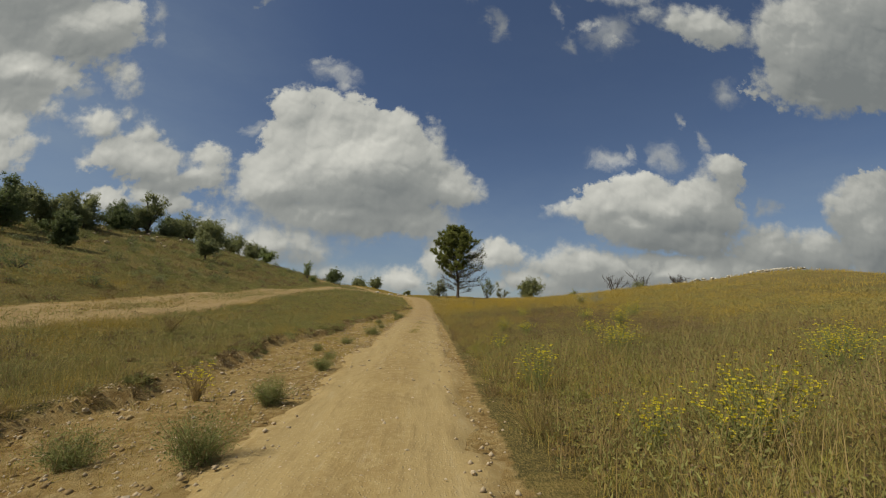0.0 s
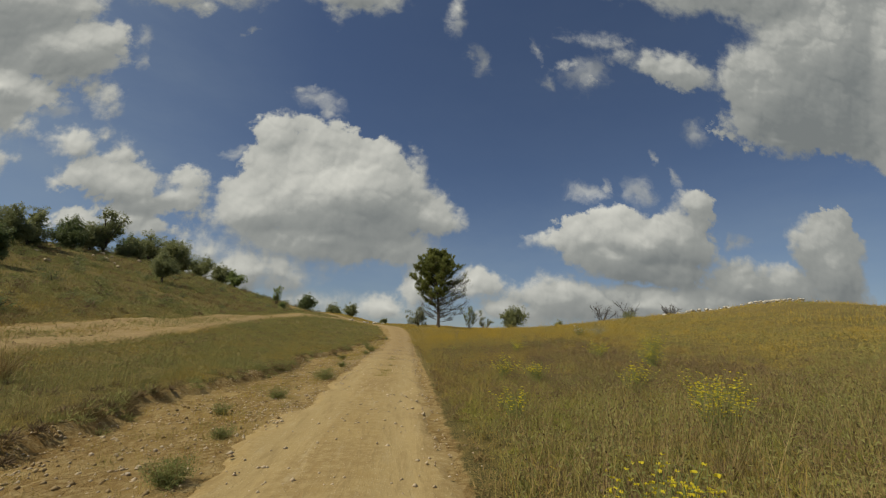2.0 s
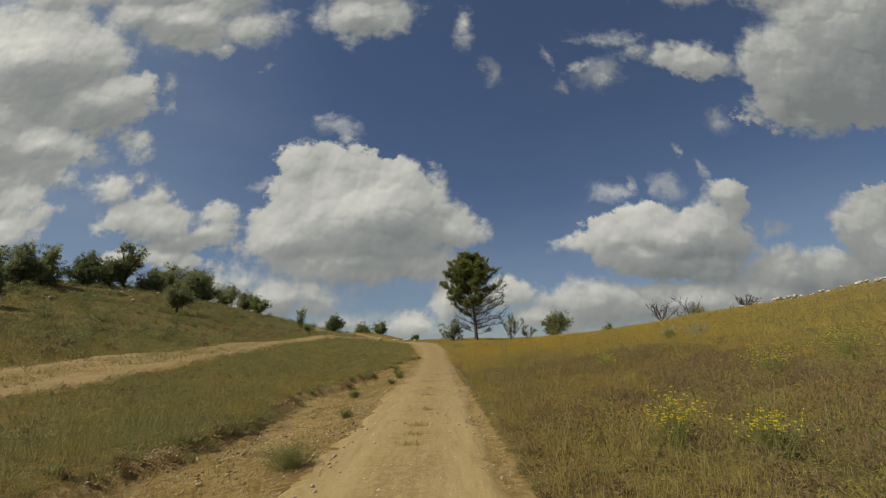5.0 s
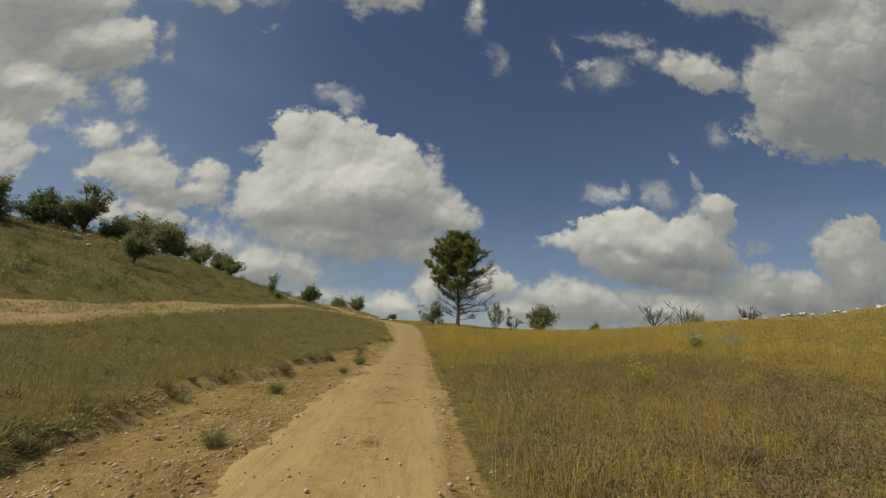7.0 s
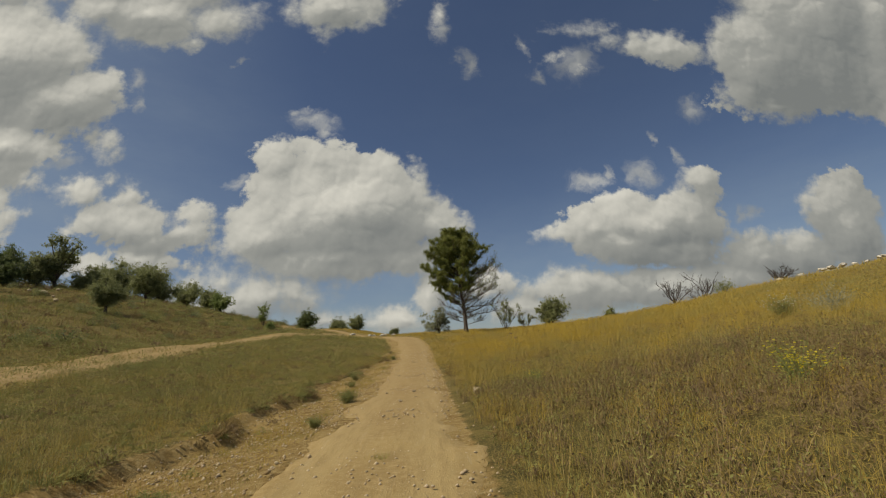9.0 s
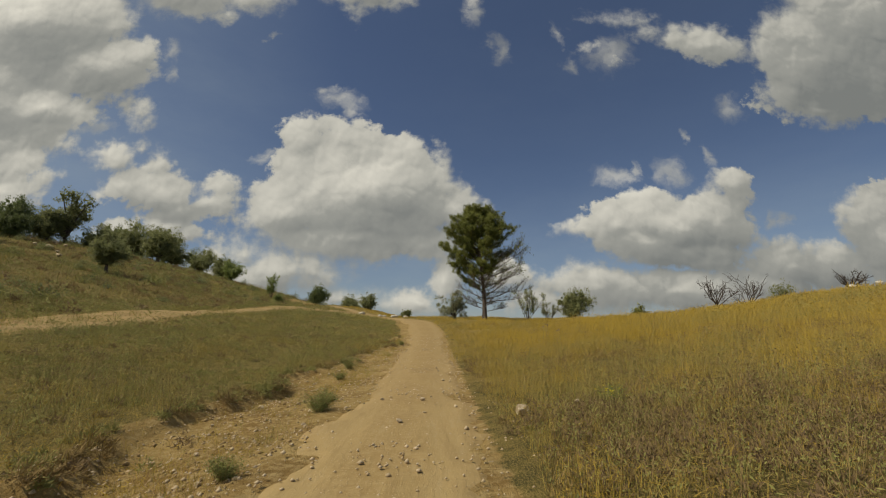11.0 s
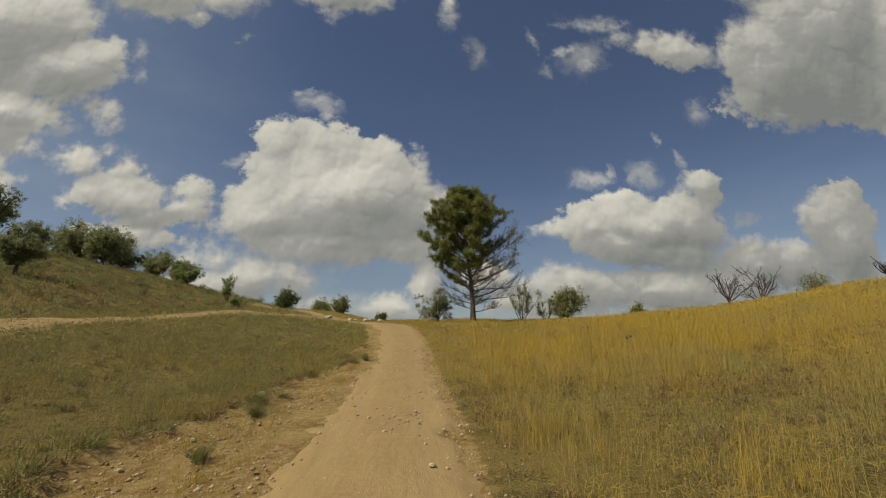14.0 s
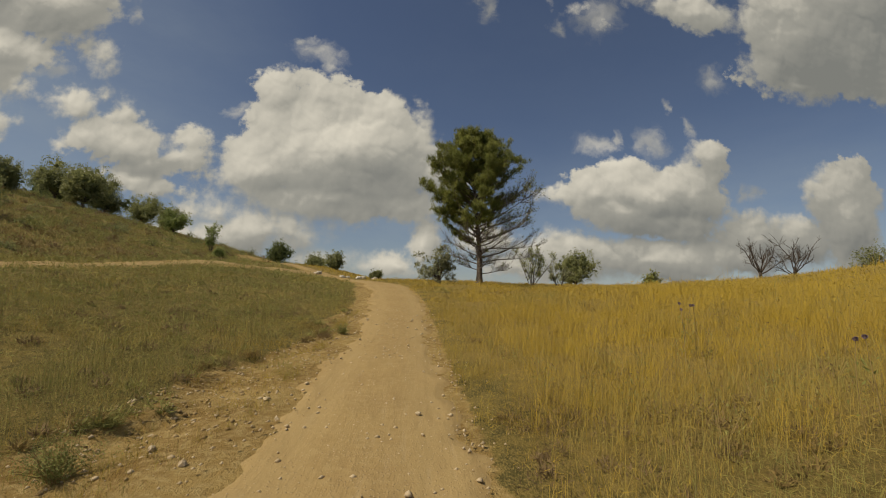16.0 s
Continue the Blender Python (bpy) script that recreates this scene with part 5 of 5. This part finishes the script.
def gravel(count, x_range, y_range, size, seed, label, mat):
    """Pebbles too many to count."""
    rng = np.random.RandomState(seed)
    x, y = rng.uniform(*x_range, count), rng.uniform(*y_range, count)
    d = x - road_x(y)
    on_road = np.abs(d) < 1.3
    bias = np.where(on_road, 0.22 + 0.3 * np.exp(-((np.abs(d) - 0.05) / 0.25) ** 2) + 0.35 * np.exp(-((np.abs(d) - 1.1) / 0.25) ** 2), 0.9 * (x > bank_x(y) - 0.2) * (d < 0) + 0.15 * (d > 0))
    keep = rng.rand(count) < bias * (0.6 + 0.5 * rough(x, y, 1.4))
    x, y, on_road = x[keep], y[keep], on_road[keep]
    n = len(x)
    z = land(x, y) + np.where(on_road, 0.055 - 0.02 * np.exp(-((np.abs(x - road_x(y)) - 0.72) / 0.27) ** 2), 0.0)
    s = size * rng.uniform(0.3, 1.0, n) ** 1.5
    octa = np.array([[1, 0, 0], [0, 1, 0], [-1, 0, 0], [0, -1, 0], [0, 0, 0.75], [0, 0, -0.5]], float)
    v = octa[None] * s[:, None, None] * rng.uniform(0.6, 1.3, (n, 6, 1))
    a = rng.uniform(0, 6.28, n)
    c, sn = np.cos(a)[:, None], np.sin(a)[:, None]
    v = np.stack([v[..., 0] * c - v[..., 1] * sn, v[..., 0] * sn + v[..., 1] * c, v[..., 2]], 2) + np.stack([x, y, z], 1)[:, None]
    f = np.array([[0, 1, 4], [1, 2, 4], [2, 3, 4], [3, 0, 4], [1, 0, 5], [2, 1, 5], [3, 2, 5], [0, 3, 5]])
    me = quick_mesh("gravel", v.reshape(-1, 3), (np.arange(n)[:, None, None] * 6 + f[None]).reshape(-1, 3), False)
    me.materials.append(mat)
    tagged(new("gravel", me), label, "gravel", kind="stuff")


PEBBLE = simple_material("pebbles", (0.38, 0.285, 0.165), (0.62, 0.50, 0.34), 4, 0.9, 0.7)
gravel(26000, (-5.4, 1.6), (2, 48), 0.028, 330, "loose pale pebbles scattered over road and verge", PEBBLE)
gravel(9000, (-4.6, 1.1), (2, 50), 0.042, 332, "larger pale stones strewn over road and verge", PEBBLE)
CLOD = simple_material("clods", (0.22, 0.145, 0.06), (0.42, 0.31, 0.16), 6, 0.95, 0.7)
gravel(9000, (-4.8, -1.3), (2, 48), 0.045, 331, "crumbled clods of dry ochre soil on the verge", CLOD)


def weed_clumps(label, count, x_range, y_range, size, per, sprig, mat, seed, patch=2.6):
    """Rounded bushy weeds, each a dome of short sprigs, too many to count."""
    rng = np.random.RandomState(seed)
    cx, cy = rng.uniform(*x_range, count), rng.uniform(*y_range, count)
    keep = rng.rand(count) < cover_at(cx, cy) * (0.25 + 0.75 * step(rough(cx + 31 * seed, cy, patch), -0.2, 0.35)) * (1 - 0.6 * gold_at(cx, cy))
    cx, cy = cx[keep], cy[keep]
    n = len(cx)
    r = rng.uniform(*size, n) * rng.uniform(0.6, 1.0, n)
    squat = rng.uniform(0.6, 1.15, n)
    d = rng.normal(size=(n, per, 3))
    d[..., 2] = np.abs(d[..., 2])
    d /= np.linalg.norm(d, axis=2, keepdims=True)
    uneven = 1 + 0.3 * np.sin(4 * d[..., :1] + cx[:, None, None] * 9) * np.cos(3 * d[..., 1:2] + cy[:, None, None] * 7)
    at = d * rng.uniform(0.25, 1.0, (n, per, 1)) ** 0.6 * r[:, None, None] * uneven
    at[..., 2] *= squat[:, None]
    base = np.stack([cx, cy, land(cx, cy) - 0.02], 1)
    spots = (base[:, None] + at).reshape(-1, 3)
    ways = (d * 0.8 + rng.normal(size=d.shape) * 0.7 + np.array([0, 0, 0.5])).reshape(-1, 3)
    p = Pieces()
    p.needles(spots, ways, sprig, sprig * (0.2 if sprig < 0.1 else 0.4), rng)
    tagged(new("weed_clumps", p.mesh("weed_clumps", mat, False)), label, "weeds", kind="stuff")


BROWN_WEED = simple_material("brown_weeds", (0.12, 0.08, 0.04), (0.29, 0.20, 0.10), 3, 0.8, 0.6, 0.2)
RUSSET_WEED = simple_material("russet_weeds", (0.16, 0.105, 0.04), (0.34, 0.24, 0.09), 1.5, 0.8, 0.5, 0.2)
weed_clumps("dark brown withered weeds in the field", 1900, (1.4, 13), (8, 40), (0.10, 0.36), 110, 0.06, BROWN_WEED, 340)
weed_clumps("dark brown seeding weeds in the field", 1200, (1.6, 10), (13, 31), (0.18, 0.50), 120, 0.065, BROWN_WEED, 350, 4.0)
weed_clumps("russet withered weeds in the field", 1500, (1.3, 14), (4, 40), (0.10, 0.36), 100, 0.065, RUSSET_WEED, 341)
weed_clumps("russet withered weeds among golden grass", 700, (1.6, 14), (36, 58), (0.10, 0.28), 70, 0.085, RUSSET_WEED, 349)
LIME_WEED = simple_material("lime_weeds", (0.16, 0.165, 0.032), (0.40, 0.36, 0.08), 2, 0.8, 0.5, 0.3)
weed_clumps("yellow-green weeds in the field", 800, (1.5, 11), (2, 15), (0.12, 0.36), 110, 0.055, LIME_WEED, 348)
weed_clumps("green weeds in the field", 800, (1.5, 13), (2, 32), (0.10, 0.32), 100, 0.055, SAGE_WEED, 342)
weed_clumps("sage-green weeds in the meadow", 2000, (-15, -2.6), (2, 50), (0.08, 0.28), 85, 0.065, SAGE_WEED, 343)
weed_clumps("brown withered weeds in the meadow", 700, (-16, -2.8), (2, 52), (0.07, 0.24), 70, 0.085, BROWN_WEED, 344)
weed_clumps("russet scrub on the hillside", 1100, (-64, -18), (24, 118), (0.4, 1.1), 75, 0.15, RUSSET_WEED, 345, 7)
weed_clumps("sage-green scrub on the hillside", 2300, (-64, -18), (24, 118), (0.4, 1.1), 75, 0.15, SAGE_WEED, 346, 7)
weed_clumps("dark scrub on the hillside", 400, (-64, -18), (24, 118), (0.4, 0.9), 60, 0.2, BROWN_WEED, 347, 5)



def bank_fringe(label, count, size, per, sprig, mat, seed):
    """Weeds rooted along the lip of the washed-out bank."""
    rng = np.random.RandomState(seed)
    cy = rng.uniform(2, 50, count)
    cx = bank_x(cy) + 0.35 * rough(cy * 0, cy, 1.9) + 0.22 * rough(cy * 0 + 4, cy, 0.6) - 0.12 + rng.normal(size=count) * 0.12
    keep = rng.rand(count) < 0.15 + 0.85 * step(rough(cx + seed, cy, 1.7), 0.0, 0.5)
    cx, cy, count = cx[keep], cy[keep], int(keep.sum())
    p = Pieces()
    r = rng.uniform(*size, count)
    d = rng.normal(size=(count, per, 3))
    d[..., 2] = np.abs(d[..., 2]) * 0.8
    d /= np.linalg.norm(d, axis=2, keepdims=True)
    at = d * rng.uniform(0.2, 1.0, (count, per, 1)) * r[:, None, None]
    base = np.stack([cx, cy, land(cx, cy)], 1)
    ways = (d + rng.normal(size=d.shape) * 0.6 + np.array([0.25, 0, 0.35])).reshape(-1, 3)
    p.needles((base[:, None] + at).reshape(-1, 3), ways, sprig, sprig * 0.16, rng)
    tagged(new("bank_weeds", p.mesh("bank_weeds", mat, False)), label, "weeds", kind="stuff")


bank_fringe("dark brown withered weeds along the broken bank", 110, (0.06, 0.17), 100, 0.085, BROWN_WEED, 360)
bank_fringe("grey-green weeds along the broken bank", 420, (0.08, 0.24), 90, 0.085, SAGE_WEED, 361)
bank_fringe("russet weeds along the broken bank", 260, (0.08, 0.20), 90, 0.085, RUSSET_WEED, 362)

# straw litter under the golden grass
n = len(ground_mesh.vertices)
co = np.empty(n * 3, dtype=np.float32)
ground_mesh.vertices.foreach_get("co", co)
litter = gold_at(co[0::3], co[1::3]) * step(-co[1::3], -160, -110)
ground_mesh.attributes.new("straw", "FLOAT", "POINT").data.foreach_set("value", litter.astype(np.float32))
